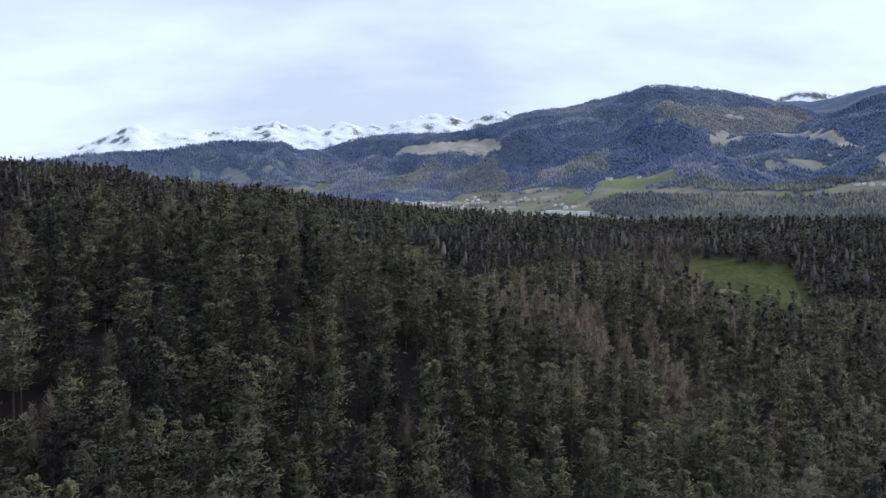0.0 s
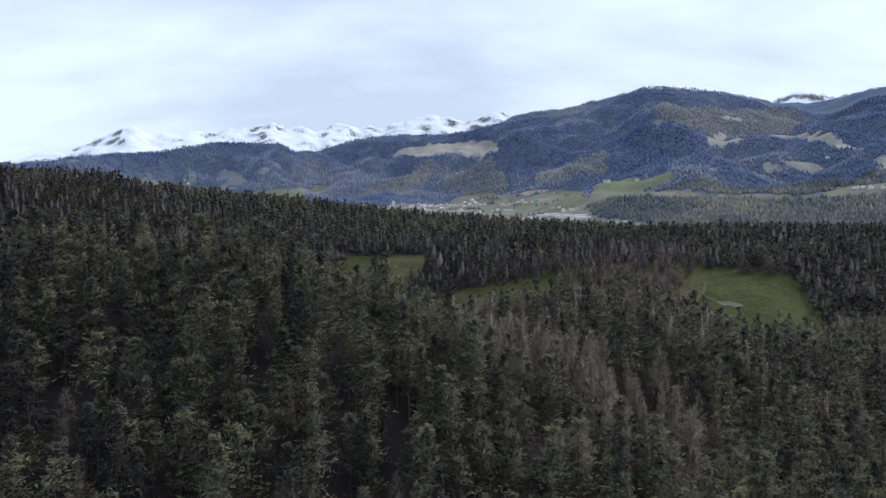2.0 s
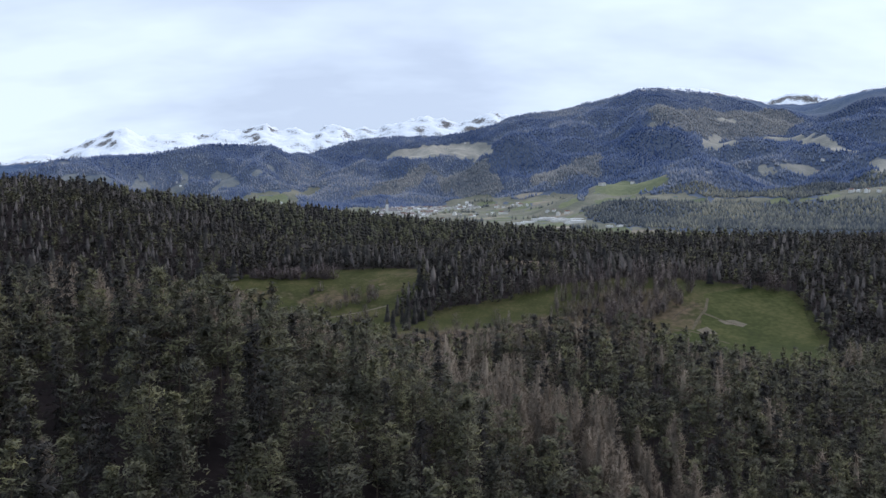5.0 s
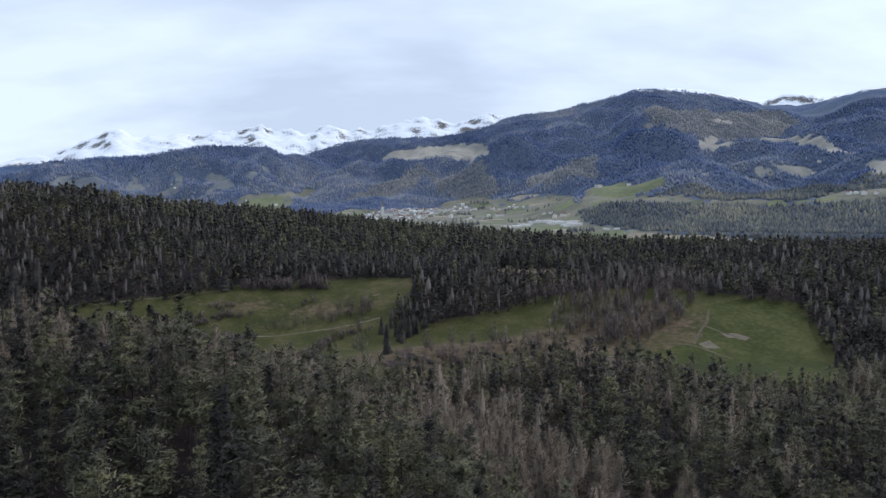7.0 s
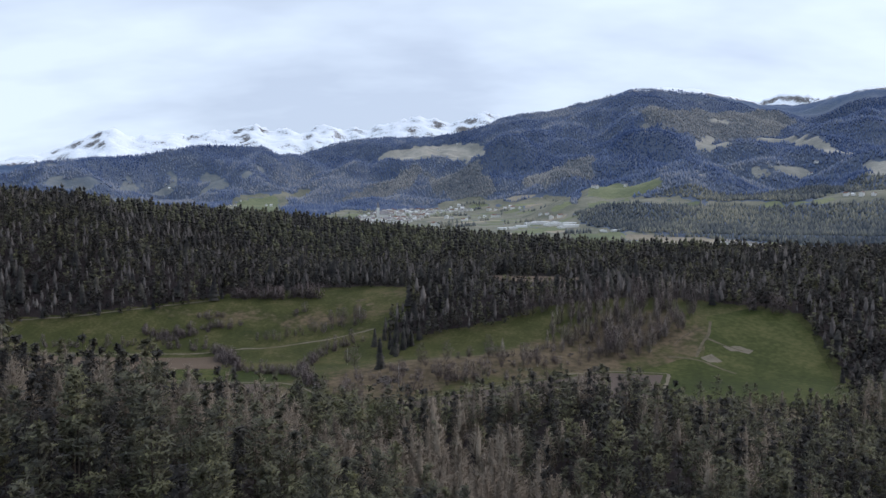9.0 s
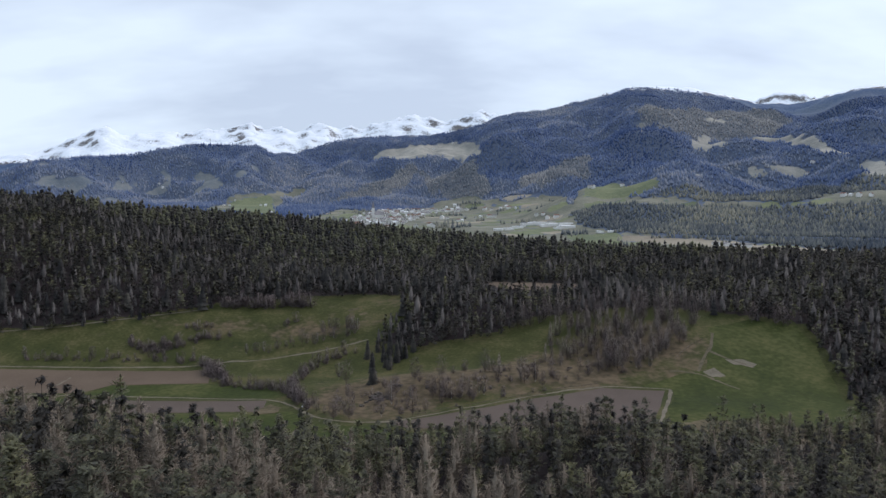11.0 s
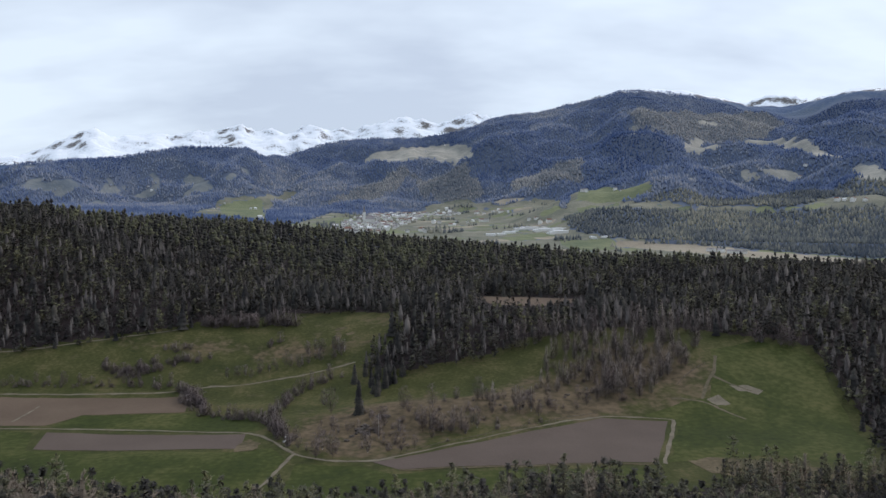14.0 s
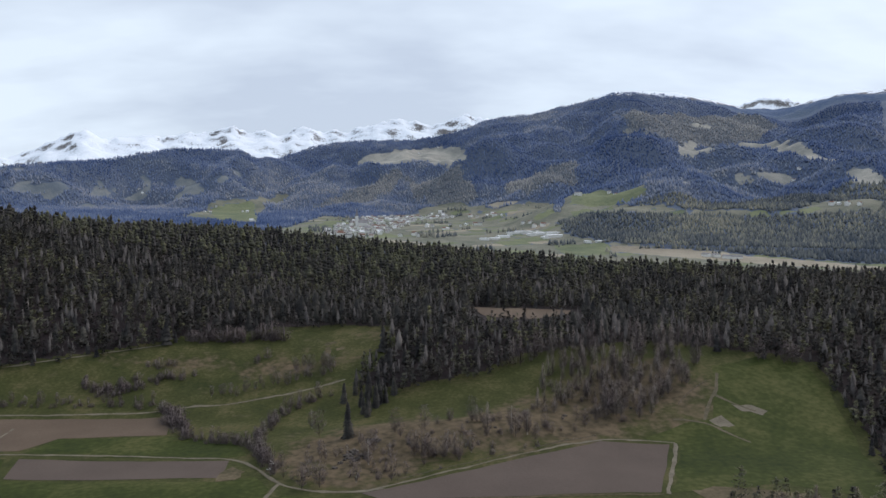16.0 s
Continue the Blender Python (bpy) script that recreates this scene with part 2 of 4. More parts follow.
def strip(name, line, width, mat, lift, label, category="track", step=4.0, wobble=0.25):
    """A track that follows a line over the ground."""
    rng = np.random.default_rng(int(abs(line[0][0] * 7 + line[0][1])))
    p = np.array(line, float)
    d = np.r_[0, np.cumsum(np.hypot(*np.diff(p, axis=0).T))]
    s = np.linspace(0, d[-1], max(3, int(d[-1] / step)))
    k = np.exp(-((s[:, None] - s[None]) / 5.0) ** 2)
    k /= k.sum(1, keepdims=True)
    x, y = k @ np.interp(s, d, p[:, 0]), k @ np.interp(s, d, p[:, 1])
    x[0], y[0], x[-1], y[-1] = *p[0], *p[-1]
    tx, ty = np.gradient(x), np.gradient(y)
    n = np.hypot(tx, ty) + 1e-9
    rows = []
    for side in (-1, -0.33, 0.33, 1):
        w = width / 2 * side + rng.normal(0, wobble, len(s)) * (abs(side) > 0.9)
        rows.append(np.stack([x - ty / n * w, y + tx / n * w], -1))
    v = np.concatenate(rows)
    v = np.c_[v, ground(v[:, 0], v[:, 1]) + lift]
    m = len(s)
    q = [(r * m + i, r * m + i + 1, (r + 1) * m + i + 1, (r + 1) * m + i) for r in range(3) for i in range(m - 1)]
    q = [f[::-1] for f in q] if np.cross(v[q[0][1]] - v[q[0][0]], v[q[0][2]] - v[q[0][0]])[2] < 0 else q
    return tagged(new(name, mesh_of(name, v, np.array(q), [mat], smooth=True)), label, category, kind="structure")


# ---- the lie of the land ----
EYE0 = (5.0, 65.0)


def sstep(a, b, v):
    t = np.clip((v - a) / (b - a), 0.0, 1.0)
    return t * t * (3 - 2 * t)


def bump(x, y, cx, cy, sx, sy):
    return np.exp(-((x - cx) / sx) ** 2 - ((y - cy) / sy) ** 2)


def soft(v, w):
    return w * np.logaddexp(0.0, v / w)


def waves(x, y, size, seed):
    """Smooth unevenness between about -1 and 1, from a few crossed waves."""
    out = 0.0
    for k in range(5):
        a = seed * 1.7 + k * 2.4
        f = 6.283 / size * (0.7 + 0.27 * k)
        out = out + np.sin(f * (x * math.cos(a) + y * math.sin(a)) + 3.1 * k + seed + 0.8 * np.sin(f * 0.6 * (y * math.cos(a) - x * math.sin(a)) + k))
    return out / 3.0


# skyline of the forested mountain: bearing in degrees, height and distance of its crest
CREST = ((-60, 220, 3300), (-34, 230, 3300), (-30.6, 271, 3300), (-28.5, 320, 3315), (-25.3, 345, 3347), (-21.4, 374, 3386), (-20.2, 396, 3398), (-17.8, 426, 3436), (-13.0, 437, 3512), (-11.5, 396, 3530), (-9.8, 406, 3552), (-6.3, 485, 3631), (-4.0, 507, 3684), (1.2, 523, 3700), (3.1, 545, 3700), (5.4, 580, 3700), (6.8, 615, 3700), (8.7, 640, 3700), (10.6, 647, 3700), (13.3, 686, 3700), (14.5, 701, 3700), (16.0, 732, 3700), (17.1, 755, 3700), (19.5, 753, 3700), (22.4, 751, 3824), (23.2, 740, 3881), (24.5, 744, 4019), (25.7, 737, 4146), (26.7, 717, 4233), (29.1, 708, 4300), (30.3, 722, 4289), (33.4, 759, 4183), (34.1, 759, 4161), (35.1, 744, 4129), (37, 741, 4100), (60, 706, 4000))
# snow range behind it
SNOW = ((-60, 330), (-33, 350), (-30.6, 420), (-29.5, 449), (-28.1, 470), (-27.1, 490), (-26.3, 532), (-25.2, 573), (-23.8, 623), (-23.0, 595), (-22.2, 581), (-21.0, 603), (-19.4, 622), (-18.6, 593), (-16.9, 626), (-15.2, 642), (-13.5, 675), (-12.2, 653), (-10.8, 667), (-9.5, 666), (-7.4, 695), (-6.3, 656), (-5.4, 675), (-4.4, 658), (-3.5, 696), (-2.1, 731), (-0.7, 743), (1.2, 751), (2.6, 720), (4.0, 757), (5.2, 783), (6.8, 755), (9, 720), (20, 640), (24.5, 770), (25.7, 794), (26.7, 782), (27.8, 809), (28.4, 819), (29.9, 789), (31.3, 753), (36, 700), (60, 600))
FOOT = ((-60, 2900), (-20, 2900), (-10, 2650), (0, 2350), (6, 2150), (10, 1800), (15, 1500), (60, 1400))


def column(table, az, k):
    return np.interp(az, [row[0] for row in table], [row[k] for row in table])


# heights of the overlapping swells that make up the wooded hill in front: from west to east, and in each row from south to north
HILL_X, HILL_Y = (-175, -130, -85, -45, -10, 25, 60, 105, 150), (85, 125, 160, 200, 245)
HILL = [[15.8, 11.6, 25.4, 31.8, 18.2],
        [10.7, 19.7, 19.5, 23.0, 22.4],
        [11.5, 21.0, 18.6, 25.8, 14.3],
        [4.1, 13.8, 19.4, 16.2, 9.2],
        [1.4, 18.0, 10.7, 9.7, 8.4],
        [-3.3, 6.4, 8.5, 2.2, 13.0],
        [6.7, -5.0, 10.4, 18.8, 15.5],
        [2.5, 0.7, -1.0, 5.0, 9.5],
        [4.3, 5.4, 5.6, 6.8, 4.7]]
# crest of the wooded rise behind the fields: bearing, distance, height
RIDGE = ((-60, 900, 104), (-34, 899, 104), (-30, 877, 104), (-27, 895, 103), (-24, 938, 94), (-20, 985, 89), (-14, 1040, 84), (-8, 1090, 74), (0, 1040, 57), (8, 976, 47), (16, 909, 40), (24, 840, 42), (32, 780, 44), (60, 760, 46))


def near_ground(x, y):
    """The hill in front, the fields in the hollow and the wooded rise behind them."""
    start = np.interp(x, (-150, -60, 50, 160, 260), (462, 455, 415, 386, 372))
    rise = 32 * sstep(0, 1, (y - start) / 150.0)
    left = 0.2 * soft(-(x + 125 + 0.06 * (y - 600)), 25) * sstep(430, 640, y)
    front = sum(h * bump(x, y, cx, cy, 34, 34) for cx, row in zip(HILL_X, HILL) for cy, h in zip(HILL_Y, row))
    knoll = 6 * bump(x, y, 30, 425, 60, 22)
    near = front + rise + left + knoll - 3 * bump(x, y, -110, 440, 120, 60)
    dx, dy = x - EYE0[0], y - EYE0[1]
    r, az = np.hypot(dx, dy), np.degrees(np.arctan2(dx, dy))
    far, top = column(RIDGE, az, 1), column(RIDGE, az, 2)
    t = sstep(0.62, 1.0, r / far)
    return near * (1 - t) + t * (top - 0.09 * soft(r - far - 30, 20))


def ground(x, y):
    x, y = np.asarray(x, float), np.asarray(y, float)
    dx, dy = x - EYE0[0], y - EYE0[1]
    r, az = np.hypot(dx, dy), np.degrees(np.arctan2(dx, dy))
    floor = np.interp(r, (0, 1000, 1240, 1435, 1690, 2240, 3000, 5000), (16, 22, 34, 47, 68, 100, 150, 160))
    floor = floor - 13 * sstep(4, 20, az) * sstep(1750, 1250, r)
    t = sstep(1090, 1230, r)
    base = near_ground(x, y) * (1 - t) + floor * t
    base = base + (1.2 * waves(x, y, 140, 1) + 0.4 * waves(x, y, 37, 2)) * sstep(150, 60, np.abs(y - 420) * 0.6) * 0.4
    foot, crest, far = column(FOOT, az, 1), column(CREST, az, 1), column(CREST, az, 2)
    s = (r - foot) / (far - foot)
    z0 = np.interp(foot, (1400, 1500, 1750, 2350, 3000), (45, 50, 70, 105, 150))
    up = z0 + (crest - z0) * (0.45 * s + 0.55 * s ** 2 * (1.9 - 0.9 * s))
    rough = np.sin(np.clip(s, 0, 1) * math.pi) * (56 * waves(x, y, 850, 3) + 32 * waves(x, y, 330, 4)) + 4 * waves(x, y, 150, 5) * np.clip(s * 2, 0, 1)
    m1 = np.where(s < 1, up + rough, crest + 4 * waves(x, y, 150, 5) - 0.5 * (r - far))
    m1 = np.where(s > 0, m1, -500)
    peak = column(SNOW, az, 1)
    q = (r - 3100) / 1500.0
    up = 120 + (peak - 120) * (0.55 * q + 0.45 * q ** 2) + np.sin(np.clip(q, 0, 1) * math.pi) * (24 * waves(x, y, 700, 6) + 14 * waves(x, y, 260, 7))
    crag = 26 * (0.55 - np.abs(waves(x, y, 420, 8))) + 20 * (0.55 - np.abs(waves(x, y, 170, 9))) + 8 * waves(x, y, 70, 10)
    m3 = np.where(q < 1, up + crag * np.clip(q, 0, 1) ** 2, peak + crag - 0.6 * (r - 4600))
    m3 = np.where(q > 0, m3, -500)
    return np.maximum(np.maximum(base, m1), m3)


# ---- ground ----
HOLLOW = [(-420, 470), (-330, 492), (-231, 513), (-175, 535), (-136, 556), (-84, 577), (-37, 574), (-1, 561), (-4, 535), (-17, 508), (-22, 490), (4, 479), (53, 485),
          (82, 500), (106, 503), (176, 502), (192, 494), (213, 481), (240, 471), (236, 446), (228, 415), (207, 361), (196, 335), (178, 322), (160, 323), (134, 331), (112, 326),
          (92, 314), (39, 305), (-5, 290), (-40, 294), (-68, 302), (-116, 312), (-330, 322), (-420, 330)]
CLEARING = [(62, 661), (107, 652), (143, 637), (131, 606), (100, 592), (71, 606)]
SLOPE_MEADOW = [(-740, 2352), (-742, 2799), (-692, 2864), (-583, 2883), (-502, 2984), (-429, 2930), (-451, 2917), (-533, 2863), (-482, 2492), (-410, 2088), (-533, 2152)]
VALLEY = [(-314, 1873), (-268, 2525), (-137, 2366), (57, 2615), (148, 2736), (246, 2598), (313, 2314), (427, 2320), (500, 2311), (410, 1866), (394, 1648), (407, 1593), (449, 1519), (543, 1443), (606, 1401), (782, 1162), (1000, 930), (900, 850), (700, 820), (551, 890), (389, 960), (107, 1130), (-220, 1200), (-600, 1400)]
FARM_SLOPE = [(376, 1847), (426, 1903), (488, 2103), (576, 2353), (634, 2130), (672, 1890), (656, 1876), (605, 1883), (568, 1911), (656, 1813), (753, 1763), (898, 1657), (972, 1671), (1021, 1735), (1078, 1723), (1107, 1625), (1129, 1596), (1061, 1560), (986, 1580), (909, 1628), (825, 1674), (725, 1731), (584, 1733), (479, 1812), (450, 1815)]
ALPS = [[(-204, 3254), (-205, 3486), (-122, 3517), (20, 3562), (70, 3630), (197, 3640), (314, 3464), (268, 2876), (238, 2881), (202, 3049), (143, 3093), (98, 3257), (43, 3134), (-82, 3119)],
    [(1013, 2551), (1098, 2708), (1246, 2865), (1251, 2849), (1155, 2735), (1120, 2463), (1034, 2502), (1001, 2495)],
    [(1343, 2893), (1481, 2975), (1562, 2853), (1427, 2428), (1408, 2210), (1384, 2231), (1315, 2272), (1362, 2492), (1520, 2862), (1409, 2929)],
    [(1312, 3135), (1388, 3158), (1428, 3130), (1386, 3096), (1313, 3105)],
    [(1073, 2277), (1126, 2234), (1226, 2247), (1255, 2231), (1276, 2203), (1199, 2196), (1092, 2240)],
    [(782, 1959), (824, 1963), (814, 1940), (780, 1934)],
    [(1290, 2015), (1331, 1946), (1274, 1817), (1204, 1847), (1278, 1983)],
    [(855, 2684), (875, 2677), (873, 2639), (829, 2571)]]
FAR_ALPS = [[(-1454, 2747), (-1462, 2825), (-1390, 2834), (-1426, 2817), (-1389, 2786), (-1276, 2846), (-1283, 2789), (-1312, 2759), (-1370, 2769), (-1444, 2729), (-1606, 2788), (-1623, 2818)],
    [(-1262, 2963), (-1257, 3007), (-1211, 3068), (-1235, 3011)],
    [(-1239, 2859), (-1254, 2972), (-1184, 3060), (-1188, 3037), (-1228, 2859)],
    [(-1166, 3139), (-1111, 3159), (-1088, 3147), (-1052, 3056), (-1064, 3021), (-1127, 3031), (-1173, 3028), (-1117, 3070), (-1085, 3081), (-1105, 3125)],
    [(-999, 3156), (-898, 3150), (-837, 3019), (-790, 2976), (-847, 2971), (-907, 2974), (-897, 3022)],
    [(-773, 3024), (-721, 3037), (-721, 2987), (-746, 2971)],
    [(-1212, 2703), (-1192, 2777), (-1157, 2820), (-1153, 2735)]]
# outlines of sunlit woods and brownish larch slopes, both toned paler
LIT_WOODS = [[(-335, 2739), (-217, 2904), (-81, 3048), (18, 3053), (-30, 2918), (-120, 2817)],
    [(18, 3039), (246, 2837), (288, 2598), (246, 2598), (61, 2799)],
    [(374, 2611), (561, 2593), (656, 2584), (595, 2388), (431, 2344)],
    [(926, 2941), (1214, 3185), (1623, 3315), (1764, 3216), (1600, 3059), (994, 2614), (857, 2655)]]
PALE_FIELDS = [[(443, 1500), (553, 1439), (635, 1365), (622, 1338), (707, 1241), (768, 1141), (757, 1085), (742, 1105), (581, 1274), (470, 1401), (425, 1442)],
    [(-117, 1625), (-15, 1625), (73, 1574), (-39, 1574)],
    [(288, 2423), (407, 2319), (423, 2301), (315, 2334)]]
GREEN_FIELDS = [[(329, 1535), (443, 1521), (406, 1395), (319, 1388)],
    [(583, 2341), (631, 2120), (662, 1894), (608, 1893), (514, 1942), (475, 1978)],
    [(-731, 2756), (-681, 2820), (-579, 2864), (-440, 2235), (-564, 2273)],
    [(-221, 2264), (-141, 2271), (-167, 1882), (-256, 1877)]]

rings = np.r_[np.geomspace(22, 1000, 190), np.geomspace(1012, 2990, 100), np.linspace(3005, 4900, 125)]
bearing = np.radians(np.r_[np.arange(-180, -44, 4.0), np.arange(-44, 44, 0.33), np.arange(44, 180, 4.0)])
gx = (EYE0[0] + rings[:, None] * np.sin(bearing)).ravel()
gy = (EYE0[1] + rings[:, None] * np.cos(bearing)).ravel()
gx, gy = np.r_[gx, EYE0[0]], np.r_[gy, EYE0[1]]
nb = len(bearing)
i, j = np.meshgrid(np.arange(len(rings) - 1), np.arange(nb), indexing="ij")
jn = (j + 1) % nb
quads = np.stack([i * nb + j, (i + 1) * nb + j, (i + 1) * nb + jn, i * nb + jn], -1).reshape(-1, 4)[:, ::-1]
k = np.arange(nb)
centre = np.stack([np.full(nb, len(gx) - 1), (k + 1) % nb, k], -1)
gz = ground(gx, gy)


def land_use(x, y, z):
    """Which cover lies where on the far land: 0 woods, 1 meadow, 2 high pasture, 3 pale field, 4 green field, 5 woods
    toned as sunlit, 6 haze-toned pasture far off.
    """
    use = np.zeros(len(x), int)
    far = np.hypot(x, y) > 1000
    open_land = ragged(x, y, VALLEY, 8) | ragged(x, y, SLOPE_MEADOW, 12) | ragged(x, y, FARM_SLOPE, 7)
    use[far & open_land] = 1
    # narrow strips of fields across the valley floor
    u, v = x * 0.93 + y * 0.37, y * 0.93 - x * 0.37
    cell = np.sin(np.floor(u / 70) * 12.9 + np.floor(v / 34) * 78.2) * 43758.5
    cell = cell - np.floor(cell)
    valley = far & open_land & (y < 2600) & (z < 130)
    use[valley & (cell > 0.93)] = 3
    use[valley & (cell < 0.3)] = 4
    for outline in PALE_FIELDS:
        use[far & ragged(x, y, outline, 3)] = 3
    for outline in GREEN_FIELDS:
        use[far & ragged(x, y, outline, 3)] = 4
    for outline in ALPS:
        use[ragged(x, y, outline, 8)] = 2
    for outline in FAR_ALPS:
        use[ragged(x, y, outline, 7)] = 6
    # smaller clearings on the lower slopes of the snow range
    patch = waves(x, y, 420, 31) + 0.6 * waves(x, y, 170, 32)
    use[far & (use == 0) & (y > 2700) & (x < -420) & (z > 150) & (z < 330) & (patch > 1.0)] = 6
    for outline in LIT_WOODS:
        use[(use == 0) & far & ragged(x, y, outline, 12)] = 5
    return use


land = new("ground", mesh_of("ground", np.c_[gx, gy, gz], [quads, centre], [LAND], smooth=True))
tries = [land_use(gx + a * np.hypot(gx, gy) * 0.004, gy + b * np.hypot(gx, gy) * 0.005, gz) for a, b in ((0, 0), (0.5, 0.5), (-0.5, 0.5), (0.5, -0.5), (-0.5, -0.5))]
for n, name in ((1, "meadow"), (2, "pasture"), (3, "pale_field"), (4, "green_field"), (5, "lit_woods"), (6, "hazy_pasture")):
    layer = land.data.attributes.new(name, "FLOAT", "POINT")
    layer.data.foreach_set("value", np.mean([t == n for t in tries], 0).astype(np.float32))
tagged(land, "wooded hills, open valley floor and snow-capped mountains", "ground", kind="structure")

# ---- open land in the hollow ----
def meadow_sheet():
    """The hollow's grassland: green, and straw-coloured on the knoll, the banks and the wood's edges."""
    cell = 3.2
    x, y = np.meshgrid(np.arange(-420, 246, cell), np.arange(258, 582, cell))
    ny, nx = x.shape
    wild = 1.3 * bump(x, y, -12, 402, 36, 34) + 1.0 * bump(x, y, 60, 425, 60, 26) + 1.0 * bump(x, y, 130, 458, 50, 34) + 0.35 * bump(x, y, -30, 545, 40, 22) + 0.6 * bump(x, y, -70, 520, 50, 10)
    wild = wild + 0.5 * bump(x, y, -150, 530, 60, 10) - 0.8 * bump(x, y, 30, 472, 45, 12) - 0.5 * bump(x, y, 95, 484, 20, 9) + 0.7 * bump(x, y, 150, 320, 30, 30)
    dry = np.clip(0.15 + wild + 0.22 * waves(x, y, 46, 41) + 0.16 * waves(x, y, 17, 42) - 0.3, 0, 1)
    k = np.arange(ny * nx).reshape(ny, nx)
    q = np.stack([k[:-1, :-1], k[:-1, 1:], k[1:, 1:], k[1:, :-1]], -1).reshape(-1, 4)
    cx, cy = x.ravel()[q].mean(1), y.ravel()[q].mean(1)
    mid = np.any([inside(cx + a, cy + b, HOLLOW) for a, b in ((0, 0), (5, 0), (-5, 0), (0, -7), (0, 3))], 0)
    me = mesh_of("meadow", np.c_[x.ravel(), y.ravel(), ground(x, y).ravel() + 0.22], q[mid], [GRASSLAND], smooth=True)
    layer = me.attributes.new("dry", "FLOAT", "POINT")
    layer.data.foreach_set("value", dry.ravel().astype(np.float32))
    return tagged(new("meadow", me), "spring-green and straw-coloured meadow in the hollow between the woods", "meadow", kind="structure")


def grassland():
    """Green and dry grass, mixed by how dry the ground is and by fine noise."""
    m = material("grassland", [(0.027, 0.033, 0.010), (0.048, 0.051, 0.016), (0.094, 0.080, 0.036)], 0.05, fine=11, bump_size=0.3)
    nodes, links = m.node_tree.nodes, m.node_tree.links
    shade = nodes["Principled BSDF"]
    green = shade.inputs["Base Color"].links[0].from_socket
    geo, tex, ramp = nodes.new("ShaderNodeNewGeometry"), nodes.new("ShaderNodeTexNoise"), nodes.new("ShaderNodeValToRGB")
    tex.inputs["Scale"].default_value, tex.inputs["Detail"].default_value = 0.25, 11
    links.new(geo.outputs["Position"], tex.inputs["Vector"])
    links.new(tex.outputs["Fac"], ramp.inputs[0])
    for k, c in enumerate(((0.060, 0.046, 0.027), (0.122, 0.090, 0.056))):
        ramp.color_ramp.elements[k].position, ramp.color_ramp.elements[k].color = 0.36 + 0.26 * k, (*c, 1)
    attr = nodes.new("ShaderNodeAttribute")
    attr.attribute_name = "dry"
    add, edge = nodes.new("ShaderNodeMath"), nodes.new("ShaderNodeMapRange")
    add.operation = "ADD"
    links.new(attr.outputs["Fac"], add.inputs[0])
    links.new(tex.outputs["Fac"], add.inputs[1])
    edge.inputs["From Min"].default_value, edge.inputs["From Max"].default_value = 0.68, 1.15
    links.new(add.outputs[0], edge.inputs["Value"])
    mix = nodes.new("ShaderNodeMix")
    mix.data_type = "RGBA"
    links.new(edge.outputs["Result"], mix.inputs["Factor"])
    links.new(green, mix.inputs[6])
    links.new(ramp.outputs[0], mix.inputs[7])
    links.new(mix.outputs[2], shade.inputs["Base Color"])
    return m


GRASSLAND = grassland()
meadow_sheet()
draped("grass_field", [(184, 474), (213, 481), (238, 470), (234, 446), (226, 415), (205, 361), (190, 338), (158, 357), (112, 350), (135, 401), (122, 411), (147, 422), (162, 425), (178, 452)], LUSH, 0.30, 8,
       "smooth green hayfield sloping between woods", "field", wobble=0.8)
draped("grass_strip", [(-164, 440), (-111, 442), (-76, 430), (-64, 408), (-74, 406), (-168, 418)], LUSH, 0.30, 8, "narrow strip of bright green grass between ploughed fields", "field", wobble=0.3)
draped("grass_field", [(-330, 340), (-330, 408), (-172, 411), (-160, 383), (-66, 374), (-54, 380), (-46, 366), (-49, 335), (-60, 310), (-116, 318)], LUSH, 0.30, 9, "green grass field below the ploughed strip", "field", wobble=0.6)
draped("grass_field", [(-40, 360), (-14, 355), (0, 346), (100, 346), (106, 330), (86, 318), (39, 311), (-5, 297), (-40, 300)], LUSH, 0.30, 9, "green grass field along the wood's edge", "field", wobble=0.6)
draped("ploughed_field", [(-420, 462), (-206, 468), (-122, 472), (-116, 465), (-112, 445), (-164, 441), (-172, 422), (-420, 415)], BROWN_SOIL, 0.33, 8, "brown bare field beside the hedge", "field", wobble=0.3)
draped("ploughed_field", [(-166, 411), (-70, 402), (-68, 379), (-158, 384)], SOIL, 0.33, 8, "grey-brown ploughed strip between grass", "field", wobble=0.2)
draped("ploughed_field", [(-9, 360), (39, 381), (101, 410), (132, 404), (108, 352), (2, 351)], SOIL, 0.33, 8, "large grey-brown ploughed field below the knoll", "field", wobble=0.2)
draped("sandy_bank", [(120, 351), (135, 354), (151, 352), (166, 344), (178, 337), (174, 323), (160, 324), (136, 331), (122, 340)], DRY, 0.33, 3, "bare sandy bank with dry grass under the hayfield", "bank", wobble=1.5)
draped("ploughed_field", CLEARING, BROWN_SOIL, 0.33, 8, "pale brown field in a forest clearing", "field", wobble=0.8)
for outline in ([(-45, 549), (-38, 551), (-36, 547), (-43, 546)], [(-43, 544), (-40, 545), (-39, 534), (-42, 533)], [(-36, 540), (-31, 542), (-30, 539), (-35, 538)], [(-70, 519), (-56, 524), (-55, 522), (-69, 517)]):
    draped("bare_patch", outline, DRY, 0.28, 1.5, "trodden bare earth on the meadow slope", "earth", wobble=0.5, group="bare earth patches")
draped("gravel_patch", [(178, 436), (186, 436), (194, 429), (188, 427), (181, 431)], GRAVEL, 0.36, 2, "pale gravel patch at a path's end", "gravel", wobble=0.7)
